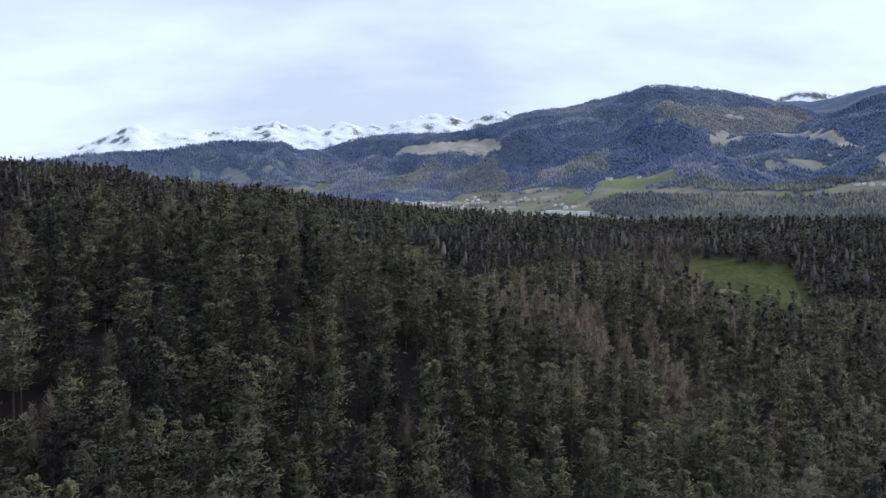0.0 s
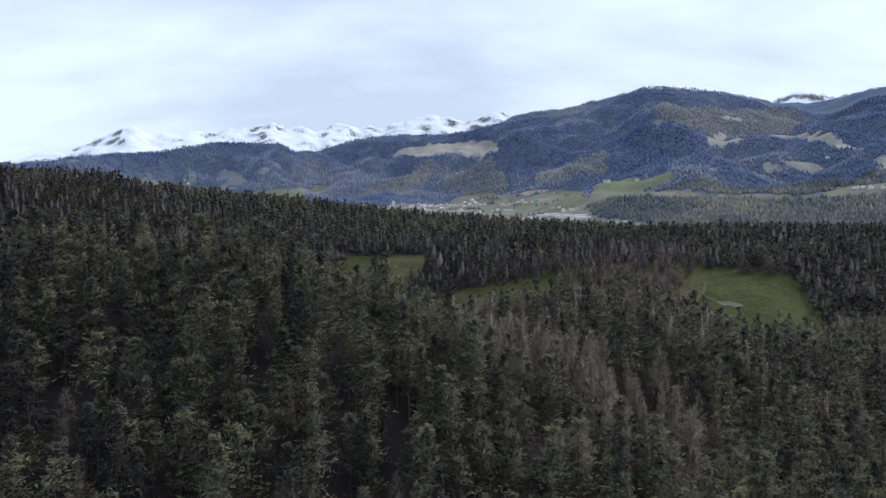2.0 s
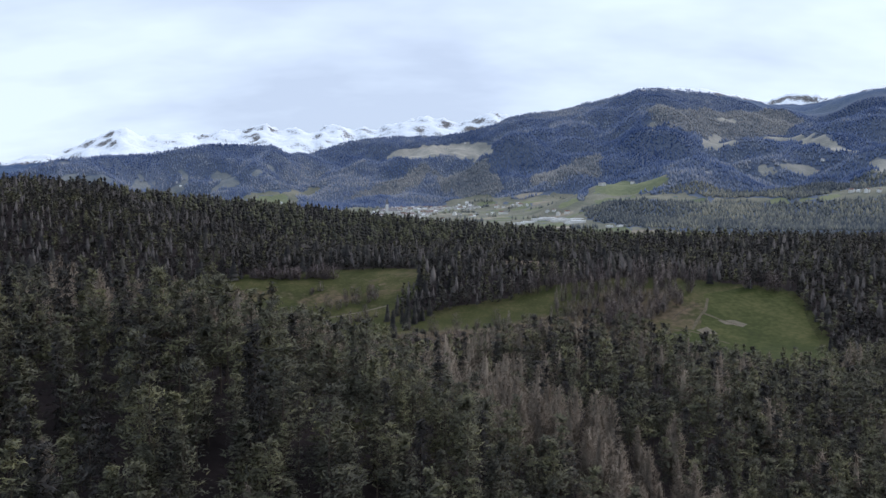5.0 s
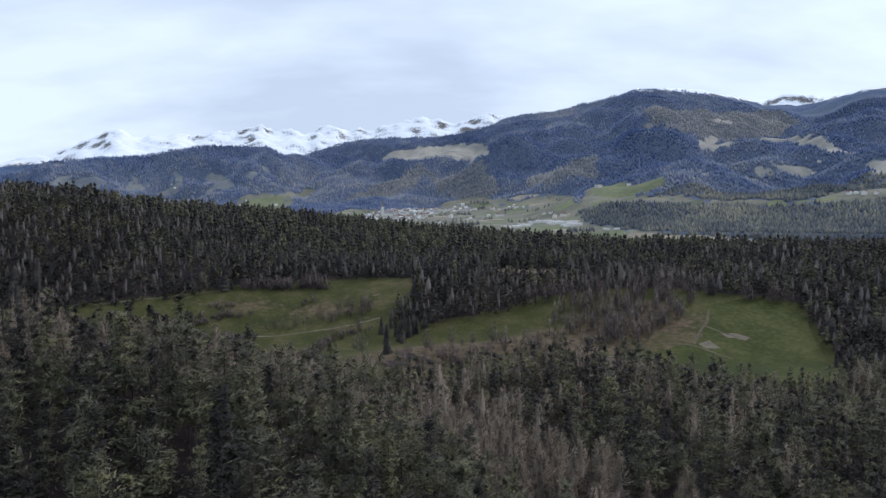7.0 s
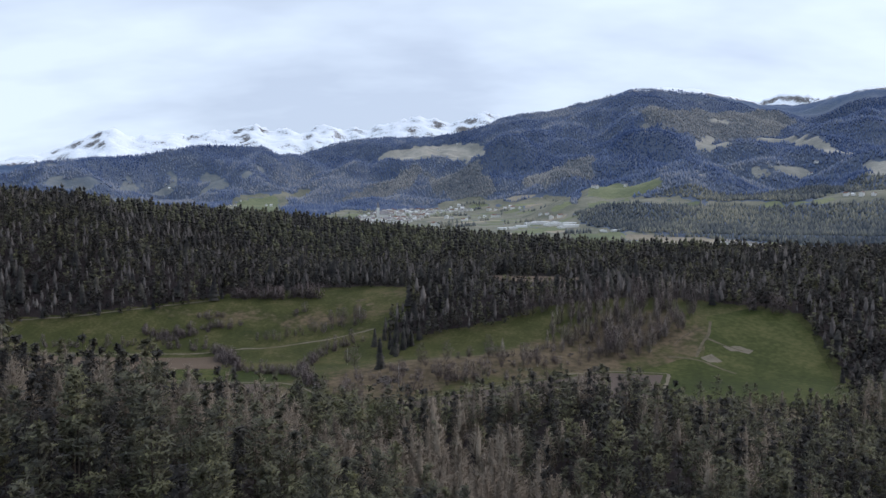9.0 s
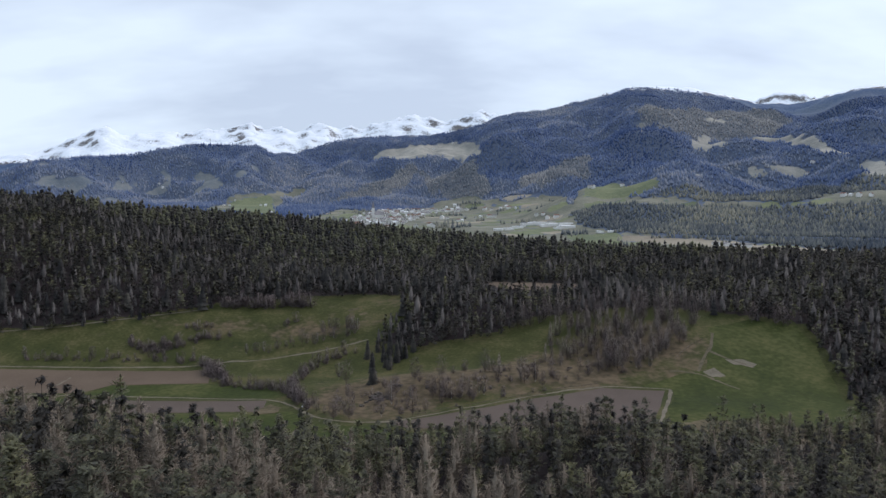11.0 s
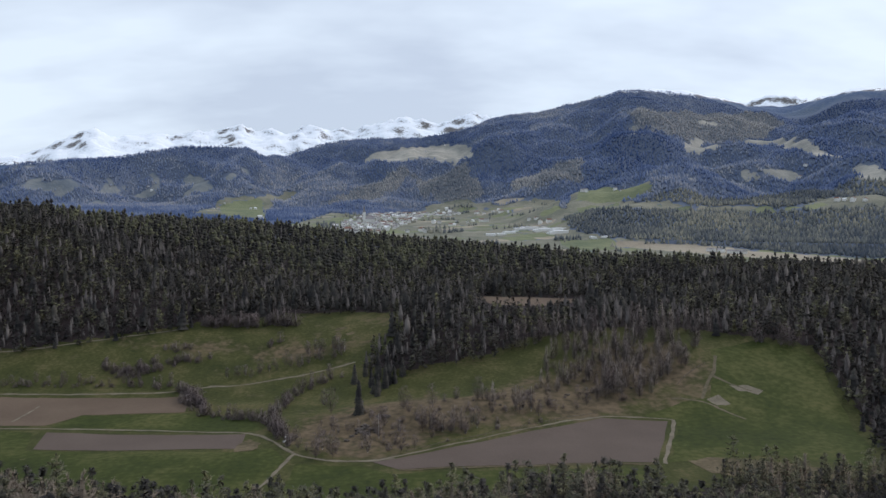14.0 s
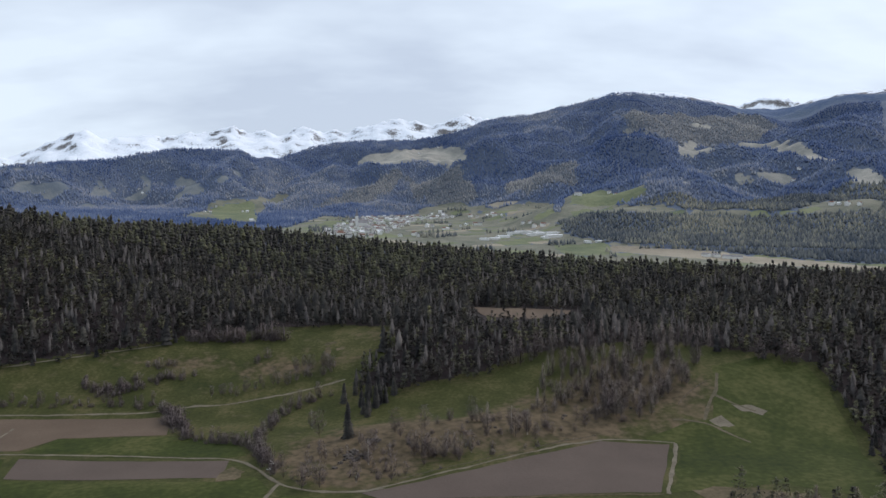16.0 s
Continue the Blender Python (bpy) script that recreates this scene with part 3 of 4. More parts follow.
draped("gravel_patch", [(160, 424), (167, 428), (170, 418), (164, 416)], GRAVEL, 0.36, 2, "small pale gravel heap beside the path", "gravel", wobble=0.5)
draped("gravel_patch", [(-66, 392), (-60, 386), (-62, 376), (-70, 374), (-70, 384)], DRY, 0.38, 2, "heap of pale stubble at the field corner", "heap", wobble=0.6)

TRACK = "pale gravel farm track across the fields"
strip("farm_track", [(-420, 411), (-177, 417), (-126, 415), (-72, 405), (-62, 398), (-52, 384), (-43, 371), (-31, 364), (-13, 361), (0, 364)], 1.6, GRAVEL, 0.37, TRACK)
strip("farm_track", [(-11, 361), (5, 368), (24, 378), (54, 392), (86, 407), (103, 412), (124, 409), (135, 405)], 1.3, GRAVEL, 0.37, "pale gravel verge along the ploughed field")
strip("farm_track", [(-43, 371), (-45, 361), (-48, 340), (-56, 312)], 1.5, GRAVEL, 0.38, "pale two-wheel track down to the wood")
strip("farm_track", [(-420, 466), (-207, 472), (-124, 479), (-113, 483), (-92, 484), (-68, 492), (-27, 503)], 1.5, GRAVEL, 0.37, "narrow pale track on the meadow slope")
strip("farm_track", [(184, 467), (176, 450), (168, 441), (160, 428), (158, 424)], 1.8, SANDY, 0.37, "sandy path along the edge of the hayfield")
strip("farm_track", [(143, 427), (158, 422), (166, 408), (170, 402)], 1.4, SANDY, 0.39, "sandy path across the hayfield's corner")
strip("farm_track", [(173, 446), (180, 436), (187, 430)], 1.2, SANDY, 0.39, "short sandy path into the hayfield")
strip("farm_track", [(135, 405), (128, 388), (110, 350)], 1.6, GRAVEL, 0.37, "dry pale verge at the end of the ploughed field")
strip("farm_track", [(2, 350), (50, 350), (108, 350)], 1.6, DRY, 0.37, "dry grass verge below the ploughed field")
strip("farm_track", [(-192, 428), (-192, 440), (-193, 456)], 1.2, GRAVEL, 0.39, "pale wheel mark across the bare field")
strip("farm_track", [(-420, 476), (-330, 497), (-231, 517), (-175, 538), (-150, 549)], 1.0, GRAVEL, 0.3, "stony path along the forest's edge")

# ---- trees ----
RNG = np.random.default_rng(7)


def stem(height, base, top, sides, bend, rng):
    """A tapered trunk, slightly bent."""
    levels = np.array([0, 0.3, 0.65, 1.0]) if sides > 3 else np.array([0, 1.0])
    v = []
    lean = rng.normal(0, bend, 2)
    for q in levels:
        r = base + (top - base) * q
        for s in range(sides):
            a = 6.283 * s / sides
            v.append((r * math.cos(a) + lean[0] * q * q * height, r * math.sin(a) + lean[1] * q * q * height, q * height - 0.6 * (q == 0)))
    f = [(l * sides + s, l * sides + (s + 1) % sides, (l + 1) * sides + (s + 1) % sides, (l + 1) * sides + s) for l in range(len(levels) - 1) for s in range(sides)]
    return np.array(v), np.array(f), lean * height


def crown_light(points, height, low, rng, up=0.95):
    """The way that a crown's surface faces at its points: outwards from its middle and up, so that it shades as one body."""
    n = points - np.array([0, 0, height * (0.55 * low + 0.4)])
    n = n / [0.14 * height, 0.14 * height, 0.34 * height]
    n /= np.linalg.norm(n, axis=1, keepdims=True) + 1e-9
    n = n + [0, 0, up] + rng.normal(0, 0.14, n.shape)
    return n / (np.linalg.norm(n, axis=1, keepdims=True) + 1e-9)


def facing(v, n):
    """Turns three-cornered sprays so that their front lies on the side of n."""
    side = np.cross(v[:, 1] - v[:, 0], v[:, 2] - v[:, 0])
    back = (side * n).sum(1) < 0
    v[back, 0], v[back, 1] = v[back, 1].copy(), v[back, 0].copy()
    return v.reshape(-1, 3), np.arange(3 * len(n)).reshape(-1, 3), np.repeat(n, 3, 0)


def tufts(centres, size, out, light, rng, flat=0.6, long=1.5, slim=0.34):
    """Small pointed sprays of needles, each with its own tilt."""
    n = len(centres)
    size = np.asarray(size) * rng.uniform(0.6, 1.35, n)
    a = out + rng.normal(0, 0.55, (n, 3))
    a[:, 2] *= flat
    a /= np.linalg.norm(a, axis=1, keepdims=True) + 1e-9
    b = np.cross(a, light + rng.normal(0, 0.5, (n, 3)))
    b /= np.linalg.norm(b, axis=1, keepdims=True) + 1e-9
    la, lb = (size * long / 2)[:, None], (size * slim)[:, None]
    v = np.stack([centres - a * la + b * lb, centres - a * la * rng.uniform(0.4, 1, (n, 1)) - b * lb, centres + a * la], 1)
    return facing(v, light)


def limbs(starts, ends, width, light, rng):
    """Thin three-cornered branches from starts to ends."""
    n = len(starts)
    d = ends - starts
    side = np.cross(d, light + rng.normal(0, 0.6, (n, 3)))
    side /= np.linalg.norm(side, axis=1, keepdims=True) + 1e-9
    w = np.broadcast_to(np.asarray(width, float), n)[:, None]
    return facing(np.stack([starts - side * w, starts + side * w, ends], 1), light)


def both(a, b):
    return np.r_[a[0], b[0]], np.r_[a[1], b[1] + len(a[0])], np.r_[a[2], b[2]]


STAR = np.array([(1, 0, 0), (0, 1, 0), (-1, 0, 0), (0, -1, 0), (0, 0, 1), (0, 0, -1.0)])
STAR_FACES = np.array([(0, 1, 4), (1, 2, 4), (2, 3, 4), (3, 0, 4), (1, 0, 5), (2, 1, 5), (3, 2, 5), (0, 3, 5)])


def clumps(centres, wide, high, out, rng, ragged_by=0.3):
    """Uneven, flattened clumps of needles, stretched outwards along their boughs."""
    ball, faces = STAR, STAR_FACES
    n, m = len(centres), len(ball)
    ahead = out * [1, 1, 0.3]
    ahead = ahead / (np.linalg.norm(ahead, axis=1, keepdims=True) + 1e-9)
    side = np.stack([-ahead[:, 1], ahead[:, 0], 0 * ahead[:, 0]], -1)
    side /= np.linalg.norm(side, axis=1, keepdims=True) + 1e-9
    up = np.cross(ahead, side)
    turn = rng.uniform(0, 6.283, n)
    b = np.stack([ball[None, :, 0] * np.cos(turn)[:, None] - ball[None, :, 1] * np.sin(turn)[:, None], ball[None, :, 0] * np.sin(turn)[:, None] + ball[None, :, 1] * np.cos(turn)[:, None], np.broadcast_to(ball[None, :, 2], (n, m))], -1)
    b = b * rng.uniform(1 - ragged_by, 1 + ragged_by, (n, m, 1))
    wide, high = np.broadcast_to(wide, n)[:, None, None], np.broadcast_to(high, n)[:, None, None]
    v = centres[:, None] + ahead[:, None] * b[..., :1] * wide * 1.25 + side[:, None] * b[..., 1:2] * wide + up[:, None] * b[..., 2:] * high
    nrm = ahead[:, None] * b[..., :1] + side[:, None] * b[..., 1:2] + up[:, None] * b[..., 2:] * 1.5
    nrm /= np.linalg.norm(nrm, axis=2, keepdims=True)
    return v.reshape(-1, 3), (faces[None] + (np.arange(n) * m)[:, None, None]).reshape(-1, 3), nrm.reshape(-1, 3)


def skirts(height, count, low, wide, sides, rng):
    """Drooping whorls of spruce boughs with jagged rims, one above the other."""
    V, F, N = [], [], []
    for k in range(count):
        q = low + (0.97 - low) * k / count
        top = min(1.0, q + 1.75 * (0.97 - low) / count) * height
        reach = height * (wide * (1.02 - q) ** 0.75 + 0.012)
        a = np.arange(sides) * 6.283 / sides + rng.uniform(0, 6)
        r_out = reach * np.where(np.arange(sides) % 2, rng.uniform(0.5, 0.8, sides), rng.uniform(0.85, 1.3, sides))
        z = q * height - 0.25 * reach + rng.normal(0, 0.012 * height, sides)
        ring = np.stack([np.cos(a) * r_out, np.sin(a) * r_out, z], -1)
        n0 = k * (sides + 1)
        V += [np.array([[rng.normal(0, 0.1), rng.normal(0, 0.1), top]]), ring]
        out = np.stack([np.cos(a), np.sin(a), 0.55 + 0 * a], -1)
        N += [np.array([[0.35, -0.5, 0.79]]), out / np.linalg.norm(out, axis=1, keepdims=True)]
        F.append(np.array([(n0, n0 + 1 + i, n0 + 1 + (i + 1) % sides) for i in range(sides)]))
    return np.concatenate(V), np.concatenate(F), np.concatenate(N)


def hull(height, low, reach, rings, sides, rng, jag=0.3):
    """The shaded inside of a crown: an uneven body round the trunk; reach gives its radius at each share of the height."""
    q = np.linspace(low, 0.9, rings)
    a = (np.arange(sides) + 0.5 * (np.arange(rings) % 2)[:, None]) * 6.283 / sides
    rad = reach(q)[:, None] * rng.uniform(1 - jag, 1 + jag, (rings, sides))
    z = q[:, None] * height + rng.normal(0, 0.02 * height, (rings, sides))
    v = np.r_[np.stack([np.cos(a) * rad, np.sin(a) * rad, z], -1).reshape(-1, 3), [[0, 0, height * 0.96]]]
    f = []
    for k in range(rings - 1):
        for s in range(sides):
            i, j = k * sides + s, k * sides + (s + 1) % sides
            f += [(i, j, i + sides), (j, j + sides, i + sides)]
    f += [((rings - 1) * sides + s, (rings - 1) * sides + (s + 1) % sides, rings * sides) for s in range(sides)]
    return v, np.array(f), crown_light(v, height, low, rng, 0.6)


def pine(height, boughs, per, size, rng, low=0.2, wide=0.15, sides=5, slim=0.26, round_top=0.75, droop=0.1, pad=0.24, long=1.7):
    """Conifer: lopsided crown of rising or drooping boughs, each a thick bed of small pointed sprays of needles."""
    trunk = stem(height * 0.97, 0.010 * height, 0.03, sides, 0.015, rng)
    ranks = max(6, boughs // 3)
    rank = np.arange(boughs) % ranks
    q = low + (1 - low) * ((rank + 0.5) / ranks + rng.normal(0, 0.03, boughs))
    q[0] = 0.98

    def profile(p):
        return height * wide * np.clip((1.03 - p) / (1.03 - low), 0.02, 1) ** round_top * (1 - 0.45 * np.clip((low + 0.2 - p) / 0.2, 0, 1))
    reach = np.maximum(profile(q) * rng.uniform(0.5, 1.35, boughs), 0.03 * height)
    ang = np.arange(boughs) * 2.4 + rng.normal(0, 0.5, boughs)
    root = np.stack([0 * ang, 0 * ang, q * height], -1)
    tip = np.stack([np.cos(ang) * reach, np.sin(ang) * reach, q * height + reach * rng.uniform(-0.2, 0.4, boughs) - droop * reach], -1)
    root[:, :2] += trunk[2] * (q ** 2)[:, None]
    tip[:, :2] += trunk[2] * (q ** 2)[:, None]
    out = tip - root
    unit = out / np.linalg.norm(out, axis=1, keepdims=True)
    f = rng.uniform(0.12, 1.1, (boughs, per))
    c = root[:, None] + out[:, None] * f[..., None]
    c = (c + rng.normal(0, 1, c.shape) * (reach[:, None, None] * [pad, pad, 0.10] + [0.15, 0.15, 0.12])).reshape(-1, 3)
    leaf = tufts(c, size, np.repeat(unit, per, 0) * 0.9 + [0, 0, 0.3 - droop], crown_light(c, height, low, rng), rng, flat=0.9, long=long, slim=slim)
    return trunk, leaf, limbs(root, tip, 0.004 * height * (1.1 - q), crown_light(tip, height, low, rng), rng)


def spruce(height, whorls, sides, sprays, size, rng, low=0.08, wide=0.135, trunk_sides=5):
    """Far spruce: narrow cone of drooping whorls to near the ground, with loose sprays at the rims."""
    trunk = stem(height * 0.96, 0.012 * height, 0.03, trunk_sides, 0.008, rng)
    leaf = skirts(height, whorls, low, wide, sides, rng)
    if sprays:
        q = rng.uniform(low, 0.96, sprays)
        ang = rng.uniform(0, 6.283, sprays)
        reach = height * wide * (1.02 - q) ** 0.9 * rng.uniform(0.75, 1.15, sprays)
        c = np.stack([np.cos(ang) * reach, np.sin(ang) * reach, q * height - 0.2 * reach], -1)
        out = np.stack([np.cos(ang), np.sin(ang), -0.3 + 0 * ang], -1)
        light = out * [1, 1, 0] + [0, 0, 0.75]
        leaf = both(leaf, tufts(c, size, out, light / np.linalg.norm(light, axis=1, keepdims=True), rng, flat=1.0, long=2.0, slim=0.25))
    return trunk, leaf, None


def bare_larch(height, twigs, size, rng, low=0.12, wide=0.13, sides=5, rings=6, slim=0.07, fill=0.55, rounded=False):
    """Leafless larch: a soft, slim cone of very many fine rising twigs, thick towards its middle."""
    trunk = stem(height * 0.98, 0.010 * height, 0.03, sides, 0.012, rng)

    def profile(p):
        if rounded:
            return height * wide * np.sqrt(np.clip(1.04 - ((p - 0.5 - 0.5 * low) / (0.5 - 0.5 * low)) ** 2, 0.02, 1))
        return height * wide * np.clip((1.02 - p) / (1.02 - low), 0.02, 1) ** 0.8 * (1 - 0.5 * np.clip((low + 0.15 - p) / 0.15, 0, 1))
    q = 1 - (1 - low) * rng.uniform(0, 1, twigs) ** 0.65
    ang = rng.uniform(0, 6.283, twigs)
    rad = profile(q) * rng.uniform(0.3, 1.0, twigs) ** 0.6 * (1 + 0.25 * np.sin(ang * 3 + q * 17)) + 0.04
    c = np.stack([np.cos(ang) * rad, np.sin(ang) * rad, q * height], -1)
    c[:, :2] += trunk[2] * (q ** 2)[:, None]
    out = np.stack([np.cos(ang), np.sin(ang), 0.75 + 0 * ang], -1)
    wood = tufts(c, size, out, crown_light(c, height, low, rng), rng, flat=1.0, long=2.4, slim=slim)
    return trunk, None, both(wood, hull(height, low, lambda p: fill * profile(p), rings, 6, rng, 0.42))


class Kind:
    """The shapes of one kind of tree: each as one array of corners, three- and four-cornered faces and their materials."""

    def __init__(self, makes, mats):
        self.mats, self.shapes = mats, []
        for trunk, leaf, wood in makes:
            around = trunk[0] * [1, 1, 0] + [1e-6, 0, 0]
            v, nrm, f4, i4, f3, i3 = [trunk[0]], [around / np.linalg.norm(around, axis=1, keepdims=True)], [trunk[1]], [0] * len(trunk[1]), [], []
            n = len(trunk[0])
            for some, mat in ((leaf, 1), (wood, 1 if leaf is None else 2)):
                if some is not None:
                    v.append(some[0])
                    nrm.append(some[2])
                    f3.append(some[1] + n)
                    i3 += [mat] * len(some[1])
                    n += len(some[0])
            self.shapes.append((np.concatenate(v), np.concatenate(nrm), np.concatenate(f4), i4, np.concatenate(f3), i3))


def grove(name, kind, places, label, category, low=0.6, high=1.2, rng=RNG):
    """Many trees of one kind as one joined object; places are x, y, z rows."""
    V, N, F4, I4, F3, I3, n = [], [], [], [], [], [], 0
    pick = rng.integers(0, len(kind.shapes), len(places))
    for k, shape in enumerate(kind.shapes):
        at = places[pick == k]
        if not len(at):
            continue
        v, nrm, f4, i4, f3, i3 = shape
        m = len(at)
        size = rng.uniform(low, high, (m, 1)) * stature(at[:, :1], at[:, 1:2])
        girth = size * rng.uniform(0.85, 1.15, (m, 1))
        a = rng.uniform(0, 6.283, (m, 1))
        x = (v[None, :, 0] * np.cos(a) - v[None, :, 1] * np.sin(a)) * girth + at[:, :1]
        y = (v[None, :, 0] * np.sin(a) + v[None, :, 1] * np.cos(a)) * girth + at[:, 1:2]
        z = v[None, :, 2] * size + at[:, 2:3]
        V.append(np.stack([x, y, z], -1).reshape(-1, 3))
        N.append(np.stack([nrm[None, :, 0] * np.cos(a) - nrm[None, :, 1] * np.sin(a), nrm[None, :, 0] * np.sin(a) + nrm[None, :, 1] * np.cos(a), nrm[None, :, 2] + 0 * a], -1).reshape(-1, 3))
        step = (np.arange(m) * len(v) + n)[:, None, None]
        F4.append((f4[None] + step).reshape(-1, 4))
        I4.append(np.tile(i4, m))
        F3.append((f3[None] + step).reshape(-1, 3))
        I3.append(np.tile(i3, m))
        n += m * len(v)
    f4, f3 = np.concatenate(F4), np.concatenate(F3)
    index = np.concatenate([np.concatenate(I4), np.concatenate(I3)]) if len(f3) else np.concatenate(I4)
    ob = new(name, mesh_of(name, np.concatenate(V), [f4, f3], kind.mats, index.astype(int), normals=np.concatenate(N)))
    return tagged(ob, label, category, kind="stuff")


def single(name, maker, mats, label, group):
    """One tree as a thing with its trunk and crown, to be copied."""
    trunk, leaf, wood = maker
    base = tagged(new(name), label, "tree", group)
    part("trunk", mesh_of("trunk", trunk[0], trunk[1], [mats[0]]), base)
    if leaf is not None:
        v, f, nrm = both(leaf, wood) if wood is not None else leaf
        part("crown", mesh_of("crown", v, f, [mats[1], mats[-1]], [0] * len(leaf[1]) + [1] * (len(f) - len(leaf[1])), normals=nrm), base)
    else:
        part("crown", mesh_of("crown", wood[0], wood[1], [mats[1]], normals=wood[2]), base)
    return base


def spread(x0, x1, y0, y1, gap, rng):
    """Loosely spaced places over an oblong of the plan."""
    nx, ny = int((x1 - x0) / gap), int((y1 - y0) / gap)
    x, y = np.meshgrid(np.arange(nx), np.arange(ny))
    x = x0 + (x.ravel() + 0.5 + rng.uniform(-0.48, 0.48, nx * ny) + 0.5 * (y.ravel() % 2)) * gap
    y = y0 + (y.ravel() + 0.5 + rng.uniform(-0.48, 0.48, nx * ny)) * gap
    return x, y


def in_view(x, y, wide=38):
    """Whether a place lies in the part of the land that the flight looks over."""
    return np.abs(np.degrees(np.arctan2(x - 4, y + 12))) < wide


def on_ground(x, y):
    return np.c_[x, y, ground(x, y)]


def larch_share(x, y):
    """How common leafless larches are at a place of the near woods."""
    s = 0.08 + 0.12 * sstep(140, 200, y) + 1.0 * bump(x, y, 46, 139, 10, 12) + 1.0 * bump(x, y, 35, 147, 10, 12) + 1.0 * bump(x, y, 26, 157, 10, 13) + 0.95 * bump(x, y, 19, 176, 11, 16) + 0.95 * bump(x, y, 11, 208, 14, 16)
    s = s + 0.95 * bump(x, y, -32, 180, 30, 17) + 0.7 * bump(x, y, 2, 190, 16, 10) + 0.6 * bump(x, y, -85, 222, 45, 34) + 0.4 * bump(x, y, -62, 165, 14, 9)
    return s + 0.75 * bump(x, y, 130, 500, 60, 22) + 0.12 * waves(x, y, 160, 12)


r = np.random.default_rng(11)
PINE_CLOSE = Kind([pine(12 + k, 26, 24, 0.56, r, low=0.24 + 0.06 * (k % 3), wide=0.17 + 0.02 * (k % 4), sides=3, round_top=0.5 + 0.12 * (k % 3)) for k in range(9)], [BARK, PINE, BARK])
PINE_NEAR = Kind([pine(12 + k, 18, 13, 0.85, r, low=0.2 + 0.06 * (k % 3), wide=0.17 + 0.02 * (k % 4), sides=3, round_top=0.5 + 0.12 * (k % 3)) for k in range(9)], [BARK, PINE, BARK])
PINE_MID = Kind([pine(9.5 + 0.9 * k, 10, 8, 1.45, r, slim=0.42, long=1.25, low=0.16, wide=0.215 + 0.025 * (k % 3), sides=3, round_top=0.5 + 0.12 * (k % 3)) for k in range(7)], [BARK, PINE, BARK])
DARK_PINE = Kind([pine(9.5 + 0.9 * k, 10, 8, 1.45, r, slim=0.42, long=1.25, low=0.1, wide=0.215 + 0.025 * (k % 3), sides=3, round_top=0.55 + 0.12 * (k % 3), droop=0.2) for k in range(7)], [BARK, SPRUCE, BARK])
SPRUCE_CLOSE = Kind([pine(13 + k, 30, 20, 0.56, r, low=0.08, wide=0.16 + 0.015 * (k % 3), sides=3, round_top=0.85, droop=0.3) for k in range(6)], [BARK, SPRUCE, BARK])
SPRUCE_NEAR = Kind([pine(13 + k, 20, 12, 0.85, r, low=0.08, wide=0.16 + 0.015 * (k % 3), sides=3, round_top=0.85, droop=0.3) for k in range(6)], [BARK, SPRUCE, BARK])
SPRUCE_MID = Kind([spruce(8 + 1.5 * k, 5, 9, 10, 1.0, r, wide=0.23 + 0.025 * (k % 3), trunk_sides=3) for k in range(7)], [BARK, SPRUCE])
LARCH_NEAR = Kind([bare_larch(12.5 + k, 270, 0.66, r, low=0.3, sides=3, rings=5, wide=0.2 + 0.03 * (k % 3), slim=0.15, fill=0.25) for k in range(6)], [BARK, LARCH])
LARCH_MID = Kind([bare_larch(8 + 1.3 * k, 36, 1.0, r, low=0.2, sides=3, rings=3, slim=0.13, wide=0.25, fill=0.5) for k in range(6)], [BARK, GREY_LARCH])


def stature(x, y):
    """How tall the trees grow at a place: tallest on the hill's western shoulder, lower along the fields."""
    return 1 + 0.08 * bump(x, y, -60, 150, 60, 50) - 0.15 * bump(x, y, 60, 268, 75, 34) - 0.25 * bump(x, y, 128, 275, 45, 42)


# near woods on the hill in front
x, y = spread(-190, 230, 62, 345, 4.4, RNG)
ok = ~inside(x, y, HOLLOW) & in_view(x, y, 36) & ((y < 302) | (np.abs(x) > 120)) & ~((x > -56) & (x < -51) & (y > 103) & (y < 114))
x, y = x[ok], y[ok]
share, dice = larch_share(x, y), RNG.uniform(0, 1, len(x))
edge = bump(x, y, 60, 275, 150, 38) + bump(x, y, -110, 240, 70, 60)
larch = dice < share
fir = ~larch & (RNG.uniform(0, 1, len(x)) < 0.10 + 0.62 * edge + 0.6 * bump(x, y, -85, 140, 48, 90) + 0.45 * bump(x, y, 78, 215, 55, 40))
order = np.argsort(np.hypot(x, y - 60))
for name, kind, fine, mask, most, label, group in (
        ("pine_tree", PINE_NEAR, PINE_CLOSE, ~larch & ~fir, 300, "olive-green Scots pine with a bare trunk on the wooded hill", "pines on the hill"),
        ("larch_tree", LARCH_NEAR, LARCH_NEAR, larch, 200, "leafless straw-brown larch among the pines", "larches on the hill"),
        ("spruce_tree", SPRUCE_NEAR, SPRUCE_CLOSE, fir, 120, "dark green slender spruce among the pines", "spruces on the hill")):
    mine = [k for k in order if mask[k] and y[k] > 60][:most]
    makers = {"pine_tree": [pine(12.5 + k, 34, 30, 0.46, r, low=0.24 + 0.07 * (k % 3), wide=0.165 + 0.02 * (k % 4), round_top=0.5 + 0.12 * (k % 3)) for k in range(9)], "larch_tree": [bare_larch(13 + k, 760, 0.55, r, low=0.24, slim=0.1, wide=0.19 + 0.02 * (k % 2), fill=0.36) for k in range(4)], "spruce_tree": [pine(14 + k, 40, 24, 0.46, r, low=0.08, wide=0.165, round_top=0.85, droop=0.3) for k in range(5)]}[name]
    firsts = [single(name, m, kind.mats, label, group) for m in makers]
    for n, k in enumerate(mine):
        size = RNG.uniform(0.62, 1.04) * float(stature(x[k], y[k]))
